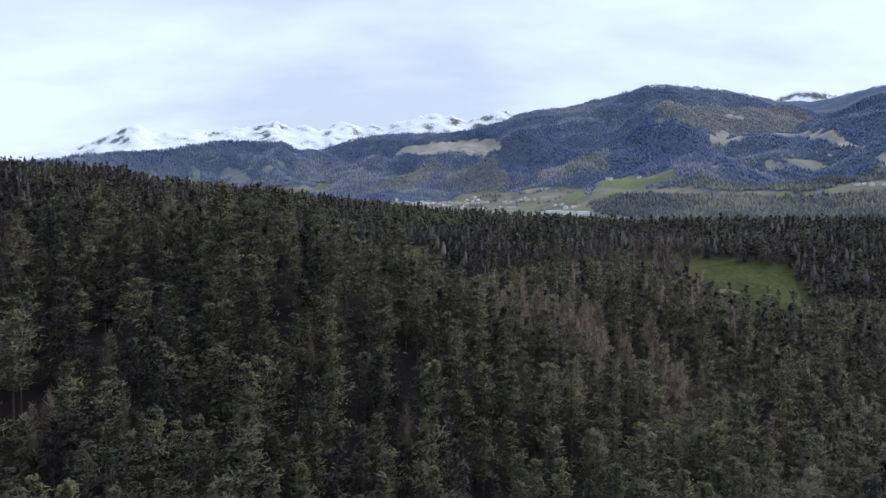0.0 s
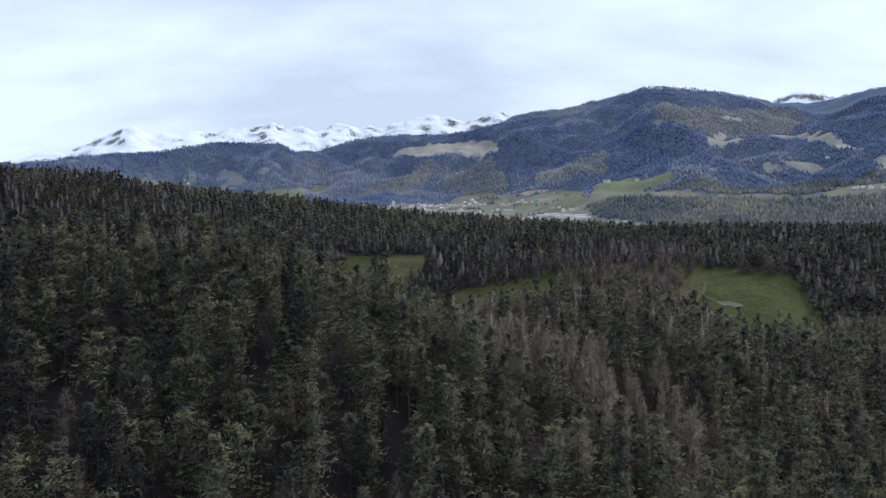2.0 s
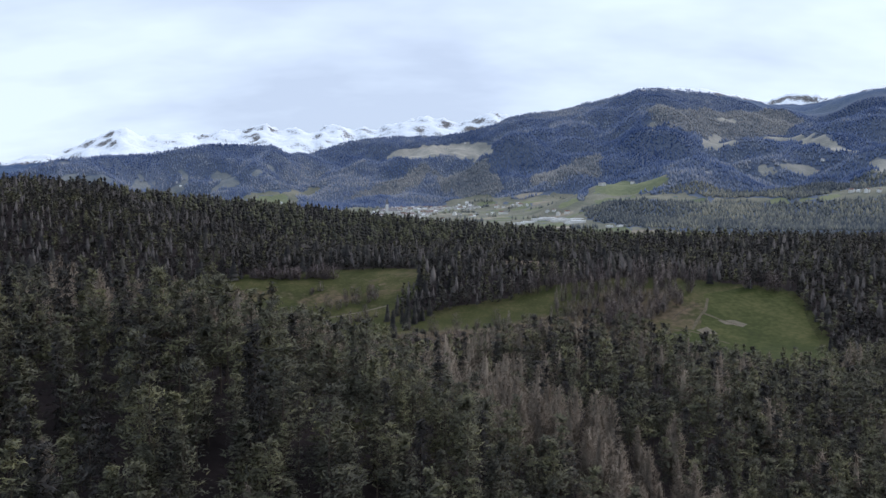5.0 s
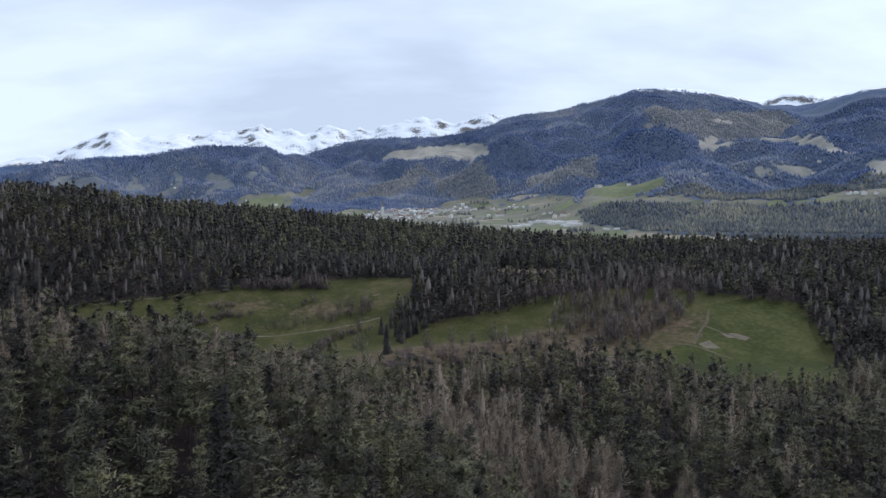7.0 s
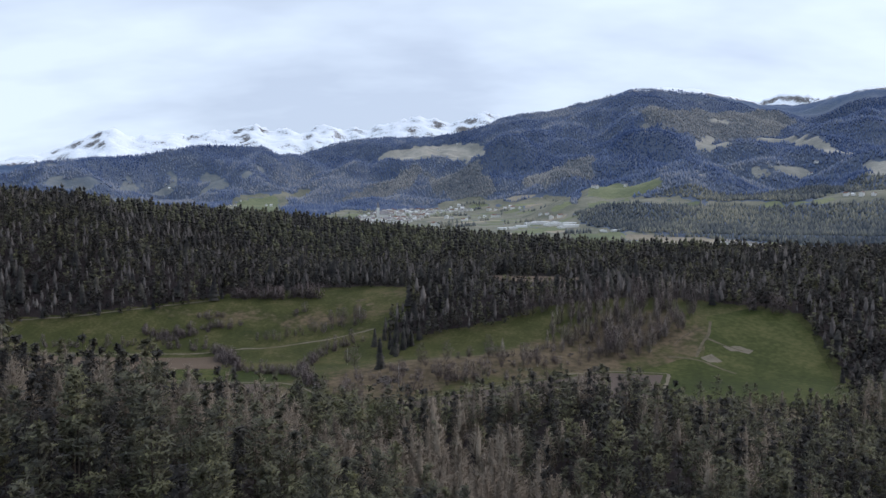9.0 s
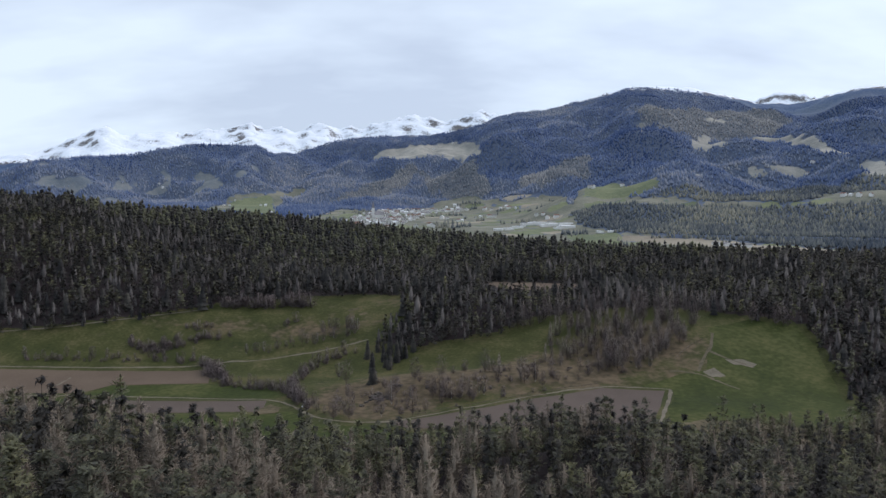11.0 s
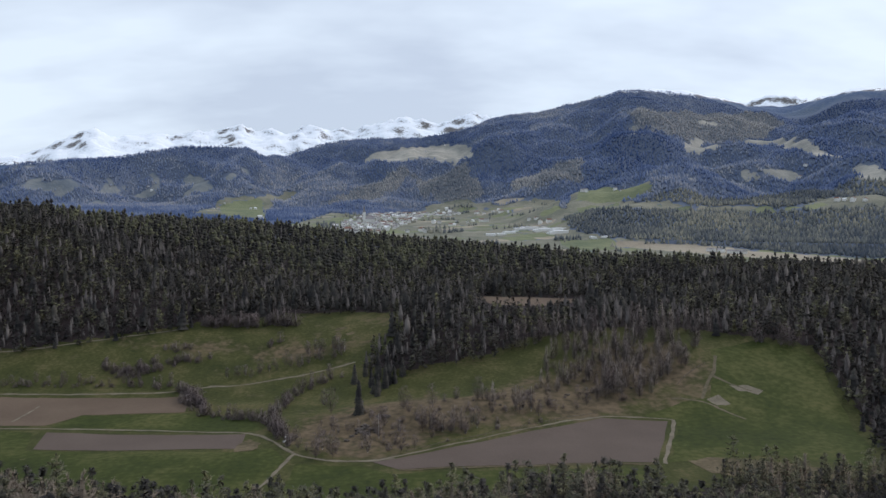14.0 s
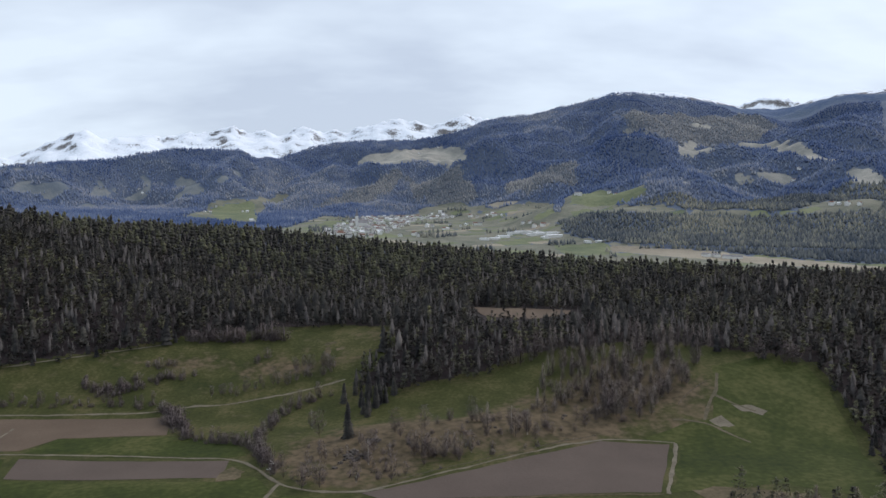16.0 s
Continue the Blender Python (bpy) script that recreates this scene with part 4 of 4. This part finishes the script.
        m = pose(x[k], y[k], float(ground(x[k], y[k])), 0, 0, RNG.uniform(0, 360)) @ Matrix.Diagonal((size * RNG.uniform(1.0, 1.2), size * 1.1, size, 1))
        if n < len(firsts):
            firsts[n].matrix_basis = m
        else:
            tree = copy_thing(firsts[n % len(firsts)], m)
            tree.scale = m.to_scale()
    rest = mask.copy()
    rest[mine] = False
    wood = {"pine_tree": "pine_wood", "larch_tree": "larch_wood", "spruce_tree": "spruce_wood"}[name]
    for some, shapes, where in ((rest & (y < 182), fine, "on the hill's near slope"), (rest & (y >= 182), kind, "on the hill's far slope")):
        grove(wood, shapes, on_ground(x[some], y[some]), {"pine_tree": "dense olive-green pine wood ", "larch_tree": "leafless straw-brown larches ", "spruce_tree": "dark slender spruces "}[name] + where, "forest", 0.62, 1.04)

x, y = spread(-80, 80, -10, 56, 5.2, RNG)
grove("pine_wood", PINE_MID, on_ground(x, y), "olive-green pine wood under the flight's start", "forest")

# woods round the hollow and on the rise behind
x, y = spread(-620, 620, 250, 800, 5.5, RNG)
ok = ~inside(x, y, HOLLOW) & ~inside(x, y, CLEARING) & ~inside(x, y, [(50, 640), (150, 640), (138, 556), (62, 556)]) & in_view(x, y) & ((y > 345) | (x > 230) | (x < -190))
x, y = x[ok], y[ok]
share, dice = larch_share(x, y) + 0.06 + 0.22 * sstep(0.25, 1.0, waves(x, y, 120, 21)) * sstep(60, -120, x), RNG.uniform(0, 1, len(x))
larch = dice < share
kin = RNG.uniform(0, 1, len(x)) + 0.3 * waves(x, y, 200, 14)
pines, dark = ~larch & (kin < 0.22), ~larch & (kin >= 0.22) & (kin < 0.85)
grove("pine_wood", DARK_PINE, on_ground(x[dark], y[dark]), "dark rounded pines in the wood behind the fields", "forest")
grove("pine_wood", PINE_MID, on_ground(x[pines], y[pines]), "pine wood on the rise behind the fields", "forest")
grove("larch_wood", LARCH_MID, on_ground(x[larch], y[larch]), "leafless grey-brown larches in the dark wood", "forest")
rest = ~larch & ~pines & ~dark
grove("spruce_wood", SPRUCE_MID, on_ground(x[rest], y[rest]), "dark spruce forest round the hollow", "forest")



def far_crown(height, rng):
    """A tree far off: a few ragged clumps, one above the other, round a trunk."""
    trunk = stem(height * 0.9, 0.012 * height, 0.03, 3, 0.01, rng)
    q = np.array([0.3, 0.5, 0.7, 0.88]) + rng.normal(0, 0.03, 4)
    c = np.stack([rng.normal(0, 0.3, 4), rng.normal(0, 0.3, 4), q * height], -1)
    leaf = clumps(c, height * (0.31 - 0.27 * q ** 1.5) * rng.uniform(0.8, 1.2, 4), height * 0.16, rng.normal(0, 1, (4, 3)), rng, 0.35)
    return trunk, leaf, None


FAR_TREE = Kind([far_crown(10 + 1.3 * k, r) for k in range(7)], [BARK, SPRUCE])
FAR_OLIVE = Kind([far_crown(10 + 1.3 * k, r) for k in range(7)], [BARK, PINE])
FAR_LARCH = Kind([bare_larch(13 + k, 14, 1.5, r, sides=3, rings=3, slim=0.2) for k in range(3)], [BARK, GREY_LARCH])
x, y = spread(-1000, 1000, 800, 1330, 8.0, RNG)
bearing_of = np.degrees(np.arctan2(x - EYE0[0], y - EYE0[1]))
ok = in_view(x, y, 40) & (np.hypot(x - EYE0[0], y - EYE0[1]) < column(RIDGE, bearing_of, 1) + 80)
x, y = x[ok], y[ok]
larch, olive = RNG.uniform(0, 1, len(x)) < 0.14, RNG.uniform(0, 1, len(x)) < 0.5 + 0.25 * waves(x, y, 260, 15)
grove("forest", FAR_TREE, on_ground(x[~larch & ~olive], y[~larch & ~olive]), "dark conifer forest on the plateau", "forest")
grove("pine_wood", FAR_OLIVE, on_ground(x[~larch & olive], y[~larch & olive]), "olive-green pines in the plateau forest", "forest")
grove("larch_wood", FAR_LARCH, on_ground(x[larch], y[larch]), "scattered leafless larches in the plateau forest", "forest")


def cones(name, x, y, height, mat, label, rng):
    """Far woods: slim uneven five-sided crowns, joined."""
    n = len(x)
    h = height * rng.uniform(0.6, 1.3, n)
    w = h * rng.uniform(0.22, 0.36, n)
    z = ground(x, y)
    a = rng.uniform(0, 6.283, n)
    v = np.zeros((n, 6, 3))
    for s in range(5):
        q = a + 6.283 * s / 5
        rad = w * rng.uniform(0.7, 1.2, n)
        v[:, s] = np.stack([x + np.cos(q) * rad, y + np.sin(q) * rad, z + h * rng.uniform(0.0, 0.25, n)], -1)
    v[:, 5] = np.stack([x + rng.normal(0, 0.5, n), y + rng.normal(0, 0.5, n), z + h], -1)
    f = np.array([(s, (s + 1) % 5, 5) for s in range(5)])
    faces = (f[None] + (np.arange(n) * 6)[:, None, None]).reshape(-1, 3)
    return tagged(new(name, mesh_of(name, v.reshape(-1, 3), faces, [mat])), label, "forest", kind="stuff")


for gap, nearest, farthest in ((7.0, 1120, 2150), (9.0, 2150, 3800)):
    x, y = spread(-1900, 2300, 900, 3750, gap, RNG)
    reach = np.hypot(x, y)
    ok = in_view(x, y, 35) & (reach > nearest) & (reach <= farthest) & ((y > 1250) | (x > 200))
    x, y = x[ok], y[ok]
    z = ground(x, y)
    use = land_use(x, y, z)
    ok = (z > 10) & (z + 14 * waves(x, y, 90, 33) < 718) & ((use == 0) | (use == 5))
    x, y, z, use = x[ok], y[ok], z[ok], use[ok]
    low_wood, lit_wood = (use == 0) & (y < 1850) & (x > 250), use == 5
    high = ~low_wood & ~lit_wood
    tall = 12 if farthest > 3000 else 10.5
    cones("mountain_forest", x[high], y[high], tall - 4 * sstep(520, 720, z[high]), HAZY_WOOD, "distant dark conifer forest on the mountainside", RNG)
    if np.any(low_wood):
        cones("valley_forest", x[low_wood], y[low_wood], tall, HAZY_LIT_PINE, "olive-grey pine forest at the mountain's foot, hazy and sunlit by colour", RNG)
    if np.any(lit_wood):
        cones("mountain_forest", x[lit_wood], y[lit_wood], tall, HAZY_LIT_WOOD, "distant grey-brown mountainside woods, larch and sunlit conifers, paler by colour", RNG)
# groups of trees on the valley floor
x, y = spread(-400, 800, 1350, 2450, 9, RNG)
ok = inside(x, y, VALLEY) & (waves(x, y, 230, 51) + 0.7 * waves(x, y, 60, 52) > 1.05)
cones("tree_groups", x[ok], y[ok], 11, HAZY_LIT_PINE, "small dark groups of trees between the valley fields", RNG)

# ---- bare trees, bushes and rocks in the hollow ----
BIRCH = [single("birch_tree", bare_larch(11 + k, 460, 0.62, r, low=0.14, wide=0.2 + 0.02 * k, slim=0.095, fill=0.03, rounded=True), [PALE_BARK if k == 0 else BARK, GREY_TWIG], "slender leafless broadleaf tree on the pasture", "birches in the hollow") for k in range(3)]
BUSH = [single("bush", bare_larch(4.5 + k, 380, 0.42, r, low=0.02, wide=0.46, slim=0.16, fill=0.1, rounded=True), [BARK, GREY_TWIG], "leafless grey-purple bush on the meadow", "bushes in the hollow") for k in range(3)]
YOUNG = [single("larch_tree", bare_larch(12 + k, 380, 0.6, r, low=0.1, wide=0.18, slim=0.10, fill=0.12), [BARK, m], "slim leafless larch on the pasture", "larches in the hollow") for k, m in enumerate((MAUVE_TWIG, GREY_TWIG, MAUVE_TWIG))]
FIR = [single("spruce_tree", spruce(15 + k, 11, 14, 160, 0.55, r, low=0.04, wide=0.19), [BARK, SPRUCE], "dark spruce standing at the edge of the pasture", "spruces in the hollow") for k in range(2)]
used = {}


def plant(kinds, places, low, high, jitter=1.0):
    """Puts trees of a few shapes at places of the plan; the first ones are the originals themselves."""
    for px, py in places:
        key = kinds[0].name
        n = used.get(key, 0)
        used[key] = n + 1
        px, py = px + RNG.normal(0, jitter), py + RNG.normal(0, jitter)
        s = RNG.uniform(low, high)
        m = pose(px, py, float(ground(px, py)), 0, 0, RNG.uniform(0, 360)) @ Matrix.Diagonal((s, s, s * RNG.uniform(0.85, 1.15), 1))
        if n < len(kinds):
            kinds[n].matrix_basis = m
        else:
            copy_thing(kinds[int(RNG.integers(0, len(kinds)))], m).scale = m.to_scale()


def along(line, gap):
    p = np.array(line, float)
    d = np.r_[0, np.cumsum(np.hypot(*np.diff(p, axis=0).T))]
    s = np.arange(0, d[-1], gap)
    return list(zip(np.interp(s, d, p[:, 0]), np.interp(s, d, p[:, 1])))


def scattered(poly, count):
    xs, ys = [p[0] for p in poly], [p[1] for p in poly]
    px, py = RNG.uniform(min(xs), max(xs), count * 4), RNG.uniform(min(ys), max(ys), count * 4)
    ok = inside(px, py, poly)
    return list(zip(px[ok], py[ok]))[:count]


# hedges, the brook's bushes and the thicket on the slope
GROVE = [(76, 451), (92, 446), (103, 431), (116, 427), (133, 432), (153, 444), (174, 465), (186, 486), (167, 500), (120, 500), (90, 484)]
KNOLL = [(-40, 420), (-34, 372), (-14, 368), (10, 374), (40, 390), (80, 408), (130, 428), (110, 436), (76, 448), (40, 436), (-6, 424)]
plant(BUSH, along([(-121, 476), (-110, 454), (-99, 437), (-83, 431), (-71, 426), (-62, 415), (-53, 397), (-46, 384)], 2.2), 0.5, 1.15, 1.8)
plant(BUSH, along([(-124, 480), (-116, 468), (-108, 454)], 1.8), 0.9, 1.5, 1.8)
plant(BUSH, along([(-64, 425), (-62, 450), (-59, 472), (-50, 482), (-35, 486)], 3.0), 0.5, 1.1, 2.2)
plant(BUSH, along([(-182, 508), (-170, 500), (-160, 497), (-153, 506), (-138, 512), (-124, 516)], 1.3), 0.5, 1.0, 2.2)
plant(BUSH, scattered([(-172, 496), (-156, 494), (-146, 504), (-150, 512), (-166, 506)], 22), 0.5, 0.95)
plant(BUSH, [(-149, 526), (-145, 525), (-142, 523), (-139, 526), (-136, 528), (-146, 528), (-84, 532), (-81, 536), (-82, 529), (-118, 516)], 0.6, 1.2)
plant(BUSH, along([(-234, 480), (-208, 482), (-178, 484), (-150, 486), (-129, 486)], 3.2), 0.4, 0.9, 1.8)
plant(BUSH, along([(-134, 556), (-115, 558), (-97, 560), (-72, 560)], 1.5), 1.0, 1.8, 2.0)
plant(BUSH, scattered(KNOLL, 60), 0.3, 0.75)
plant(BUSH, scattered(GROVE, 34), 0.4, 1.0)
plant(BIRCH, along([(-234, 482), (-208, 483), (-178, 485), (-150, 488), (-129, 487)], 6.0), 0.4, 0.7, 2.0)
plant(BIRCH, along([(-102, 494), (-87, 498), (-75, 504), (-62, 508), (-48, 512), (-35, 513)], 3.2), 0.45, 0.85, 1.8)
plant(BIRCH, along([(-57, 521), (-48, 520), (-42, 520), (-32, 518)], 2.4), 0.55, 0.95, 1.6)
plant(BIRCH, along([(-112, 460), (-99, 440), (-83, 434), (-71, 428)], 4.0), 0.35, 0.65, 1.6)
plant(BIRCH, along([(-66, 428), (-63, 450), (-58, 474), (-48, 483), (-33, 488)], 4.0), 0.45, 0.85, 2.0)
plant(BIRCH, along([(-60, 417), (-53, 399), (-46, 384), (-38, 376), (-24, 372)], 3.6), 0.4, 0.8, 1.8)
plant(BIRCH, [(-40, 446), (-33, 425), (-29, 398), (-33, 366), (-25, 366), (-12, 371), (-8, 389), (-7, 405), (3, 371), (4, 394), (14, 400), (16, 393), (19, 393), (26, 392), (31, 394), (38, 397), (18, 421), (3, 421), (42, 431), (59, 419), (60, 410), (66, 414), (68, 408), (47, 413), (77, 421)], 0.7, 1.15, 0.8)
plant(BIRCH, [(13, 396), (18, 398), (24, 395), (29, 398), (33, 391), (62, 416), (71, 413), (-10, 396), (-6, 399), (97, 424), (109, 430), (128, 434)], 0.55, 1.0, 1.2)
plant(BIRCH, scattered(KNOLL, 26), 0.35, 0.8)
plant(BIRCH, [(214, 477), (217, 479), (226, 472), (229, 473), (230, 471), (232, 470)], 0.9, 1.2, 0.4)
plant(BIRCH, scattered(GROVE, 44), 0.7, 1.15)
plant(YOUNG, scattered(GROVE, 92), 0.75, 1.3)
plant(YOUNG, [(14, 402), (17, 396), (28, 395), (31, 397), (60, 414), (66, 417), (44, 428), (48, 419), (84, 440), (80, 446)], 0.6, 1.0)
plant(YOUNG, along([(62, 494), (90, 502), (120, 506), (150, 506), (186, 500)], 4.0), 0.9, 1.45, 2.0)
plant(YOUNG, [(172, 500), (180, 499), (188, 498), (193, 497), (161, 500), (166, 501)], 1.1, 1.4, 0.5)
plant(FIR, [(-19, 421)], 1.05, 1.1, 0.1)
plant(FIR, [(-11, 459), (-8, 469), (-14, 462), (-26, 478), (-10, 464), (-5, 472), (-16, 470), (-2, 474), (4, 478), (-20, 484), (-12, 480), (-6, 484)], 0.6, 0.95)


def boulder(name, x, y, size, label, group, rng):
    """A broken, craggy rock with flat faces."""
    bm = bmesh.new()
    bmesh.ops.create_icosphere(bm, subdivisions=3, radius=size)
    lump = rng.uniform(0, 9, 3)
    for v in bm.verts:
        p = v.co / size
        n = noise.noise(p * 1.3 + Vector(lump)) + 0.6 * noise.noise(p * 3.1 + Vector(lump)) + 0.35 * noise.noise(p * 7.3 + Vector(lump))
        v.co *= 1 + 0.5 * n
        v.co.z *= 0.55
    ob = new(name, bm_mesh(name, bm, ROCK))
    ob.location = (x, y, float(ground(x, y)) + 0.25 + 0.05 * size)
    ob.rotation_euler.z = rng.uniform(0, 6.28)
    return tagged(ob, label, "rock", group)


for bx, by, size in ((-20, 393, 1.2), (-17, 399, 2.3), (-13.5, 396, 2.0), (-11, 400, 1.6), (-15.5, 401.5, 1.5), (-9.5, 397, 1.1), (-18.5, 396, 1.0), (-6, 414, 1.7), (-9, 415, 1.1), (-22, 388, 1.2), (10, 408, 1.2), (2, 407, 1.0), (-4, 413, 1.6), (-15, 404, 2.0), (90, 437, 1.2), (126, 441, 1.0), (52, 420, 0.9)):
    boulder("boulder", bx, by, size, "weathered grey boulder on the rough pasture", "boulders on the knoll", RNG)
for bx, by in ((-50, 388), (-50, 394), (-51, 398)):
    ob = boulder("pale_stone", bx, by, 0.9, "pale stone beside the brook bushes", "pale stones", RNG)
    ob.data.materials[0] = WALL_WHITE


def fence(line, gap=3.0):
    """A post-and-rail fence over the ground."""
    spots = along(line, gap)
    top = tagged(new("fence"), "weathered wooden post-and-rail fence at the pasture's edge", "fence")
    bm = bmesh.new()
    bmesh.ops.create_cone(bm, cap_ends=True, segments=6, radius1=0.09, radius2=0.08, depth=1.5)
    post = bm_mesh("post", bm, WOOD)
    for px, py in spots:
        part("post", post, top).location = (px, py, float(ground(px, py)) + 0.7)
    for (x0, y0), (x1, y1) in zip(spots, spots[1:]):
        a, b = Vector((x0, y0, float(ground(x0, y0)) + 1.0)), Vector((x1, y1, float(ground(x1, y1)) + 1.0))
        bm = bmesh.new()
        bmesh.ops.create_cube(bm, size=1.0, matrix=Matrix.Diagonal(((b - a).length + 0.2, 0.07, 0.14, 1)))
        rail = part("rail", bm_mesh("rail", bm, WOOD), top)
        rail.matrix_basis = Matrix.Translation((a + b) / 2) @ (b - a).to_track_quat("X", "Z").to_matrix().to_4x4()


fence([(151, 440), (158, 447), (168, 455), (176, 460)])
fence([(5, 371), (24, 381), (54, 394), (86, 410), (102, 415)], 4.0)


# ---- buildings of the valley ----
def house(name, w, d, h, roof_h, roof_mat, label, group, category="house", eaves=0.7, wall_mat=WALL_WHITE):
    """A gabled house: walls and a roof with overhang and thickness."""
    base = tagged(new(name), label, category, group)
    x, y = w / 2, d / 2
    v = [(-x, -y, -3), (x, -y, -3), (x, y, -3), (-x, y, -3), (-x, -y, h), (x, -y, h), (x, y, h), (-x, y, h), (-x, 0, h + roof_h), (x, 0, h + roof_h)]
    bm = bmesh.new()
    c = [bm.verts.new(p) for p in v]
    for f in ((0, 1, 5, 4), (2, 3, 7, 6), (1, 2, 6, 9, 5), (3, 0, 4, 8, 7), (4, 5, 9, 8), (6, 7, 8, 9)):
        bm.faces.new([c[k] for k in f])
    bmesh.ops.recalc_face_normals(bm, faces=bm.faces[:])
    part("wall", bm_mesh("wall", bm, wall_mat), base)
    bm = bmesh.new()
    e, t = eaves, 0.35
    s = roof_h / y
    ring = [(-y - e, h - e * s + 0.15), (0, h + roof_h + 0.15), (y + e, h - e * s + 0.15), (y + e, h - e * s + 0.15 + t), (0, h + roof_h + 0.15 + t), (-y - e, h - e * s + 0.15 + t)]
    a = [bm.verts.new((-x - e, q, z)) for q, z in ring]
    b = [bm.verts.new((x + e, q, z)) for q, z in ring]
    bm.faces.new(a)
    bm.faces.new(b[::-1])
    for k in range(6):
        bm.faces.new((a[k], b[k], b[(k + 1) % 6], a[(k + 1) % 6]))
    bmesh.ops.recalc_face_normals(bm, faces=bm.faces[:])
    part("roof", bm_mesh("roof", bm, roof_mat), base)
    return base


VILLAGE = [(-174, 1670), (-195, 1859), (-168, 2269), (-106, 2498), (56, 2570), (170, 2410), (185, 2353), (50, 2265), (13, 1981), (-43, 1730), (-54, 1639)]
homes = [house("house", 12 + 2 * (k % 3), 10 + (k % 2), 5.5 + 1.2 * (k % 3), 3.0 + 0.4 * (k % 2), (ROOF_GREY, ROOF_RED, ROOF_GREY, METAL_ROOF)[k % 4],
               "white-walled gabled house with a " + ("grey", "brown-red", "grey", "pale metal")[k % 4] + " roof in the village", "village houses") for k in range(8)]


def settle(kinds, x, y, size=1.0):
    key = kinds[0].name
    n = used.get(key, 0)
    used[key] = n + 1
    m = pose(x, y, float(ground(x, y)) + 0.2, 0, 0, RNG.choice((0, 90)) + RNG.normal(12, 14)) @ Matrix.Diagonal((size, size, size, 1))
    if n < len(kinds):
        kinds[n].matrix_basis = m
    else:
        copy_thing(kinds[int(RNG.integers(0, len(kinds)))], m).scale = (size,) * 3


vx, vy = spread(-260, 240, 1640, 2480, 20.5, RNG)
for hx, hy in zip(vx, vy):
    if inside(hx, hy, VILLAGE) and RNG.uniform() < 0.72:
        settle(homes, hx, hy, RNG.uniform(0.55, 0.9))
for hx, hy in ((629, 2116), (640, 2080), (615, 2010), (650, 2060), (525, 2114), (538, 2130), (1011, 1641), (1022, 1630), (1035, 1612), (1048, 1600), (1253, 2211), (1275, 2225), (193, 2042), (214, 2030), (228, 2044), (76, 1979), (96, 1990), (252, 2277), (275, 2260), (299, 2210), (318, 2190),
               (352, 1918), (330, 1925), (354, 1852), (372, 1840), (-589, 2704), (-570, 2690), (-436, 2175), (-450, 2200), (-717, 2667), (-700, 2680), (-707, 2788), (196, 3621), (92, 3562), (-1108, 3078), (-1090, 3060), (-883, 2519), (-870, 2500), (-900, 2530), (-860, 2510),
               (52, 1700), (64, 1712), (40, 1720), (117, 1877), (130, 1885), (5, 1700), (170, 2000), (150, 2050), (235, 2330), (291, 2257)):
    settle(homes, hx + RNG.normal(0, 4), hy + RNG.normal(0, 4), RNG.uniform(0.6, 0.95))

halls = [house("factory_hall", 38 + 14 * k, 24 + 4 * k, 7 + k, 1.6, METAL_ROOF, "long white factory hall with a pale flat roof", "factory halls", "factory", 0.4) for k in range(3)]
for hx, hy in ((191, 1614), (215, 1625), (240, 1660), (262, 1700), (275, 1734), (300, 1745), (323, 1766), (340, 1740), (330, 1700), (332, 1637), (355, 1650), (372, 1669), (365, 1700), (310, 1690), (404, 1537), (430, 1532)):
    settle(halls, hx, hy, RNG.uniform(0.35, 0.62))
barns = [house("barn", 26, 13, 5.5, 3.2, ROOF_GREY, "long pale farm barn beside the bare field", "barns", "barn", 0.8)]
for hx, hy in ((575, 1338), (588, 1326), (600, 1304), (612, 1296)):
    settle(barns, hx, hy, 0.7)

church = house("church", 26, 13, 13, 8, ROOF_GREY, "white village church with a pointed bell tower", "", "church")
bm = bmesh.new()
bmesh.ops.create_cube(bm, size=1.0, matrix=Matrix.Translation((-16, 0, 14)) @ Matrix.Diagonal((7, 7, 34, 1)))
part("tower", bm_mesh("tower", bm, WALL_WHITE), church)
bm = bmesh.new()
bmesh.ops.create_cone(bm, cap_ends=True, segments=4, radius1=5.4, radius2=0.1, depth=20, matrix=Matrix.Translation((-16, 0, 41)) @ Matrix.Rotation(radians(45), 4, "Z"))
part("spire", bm_mesh("spire", bm, ROOF_GREY), church)
church.matrix_basis = pose(-101, 1983, float(ground(-101, 1983)) + 0.2, 0, 0, 15)
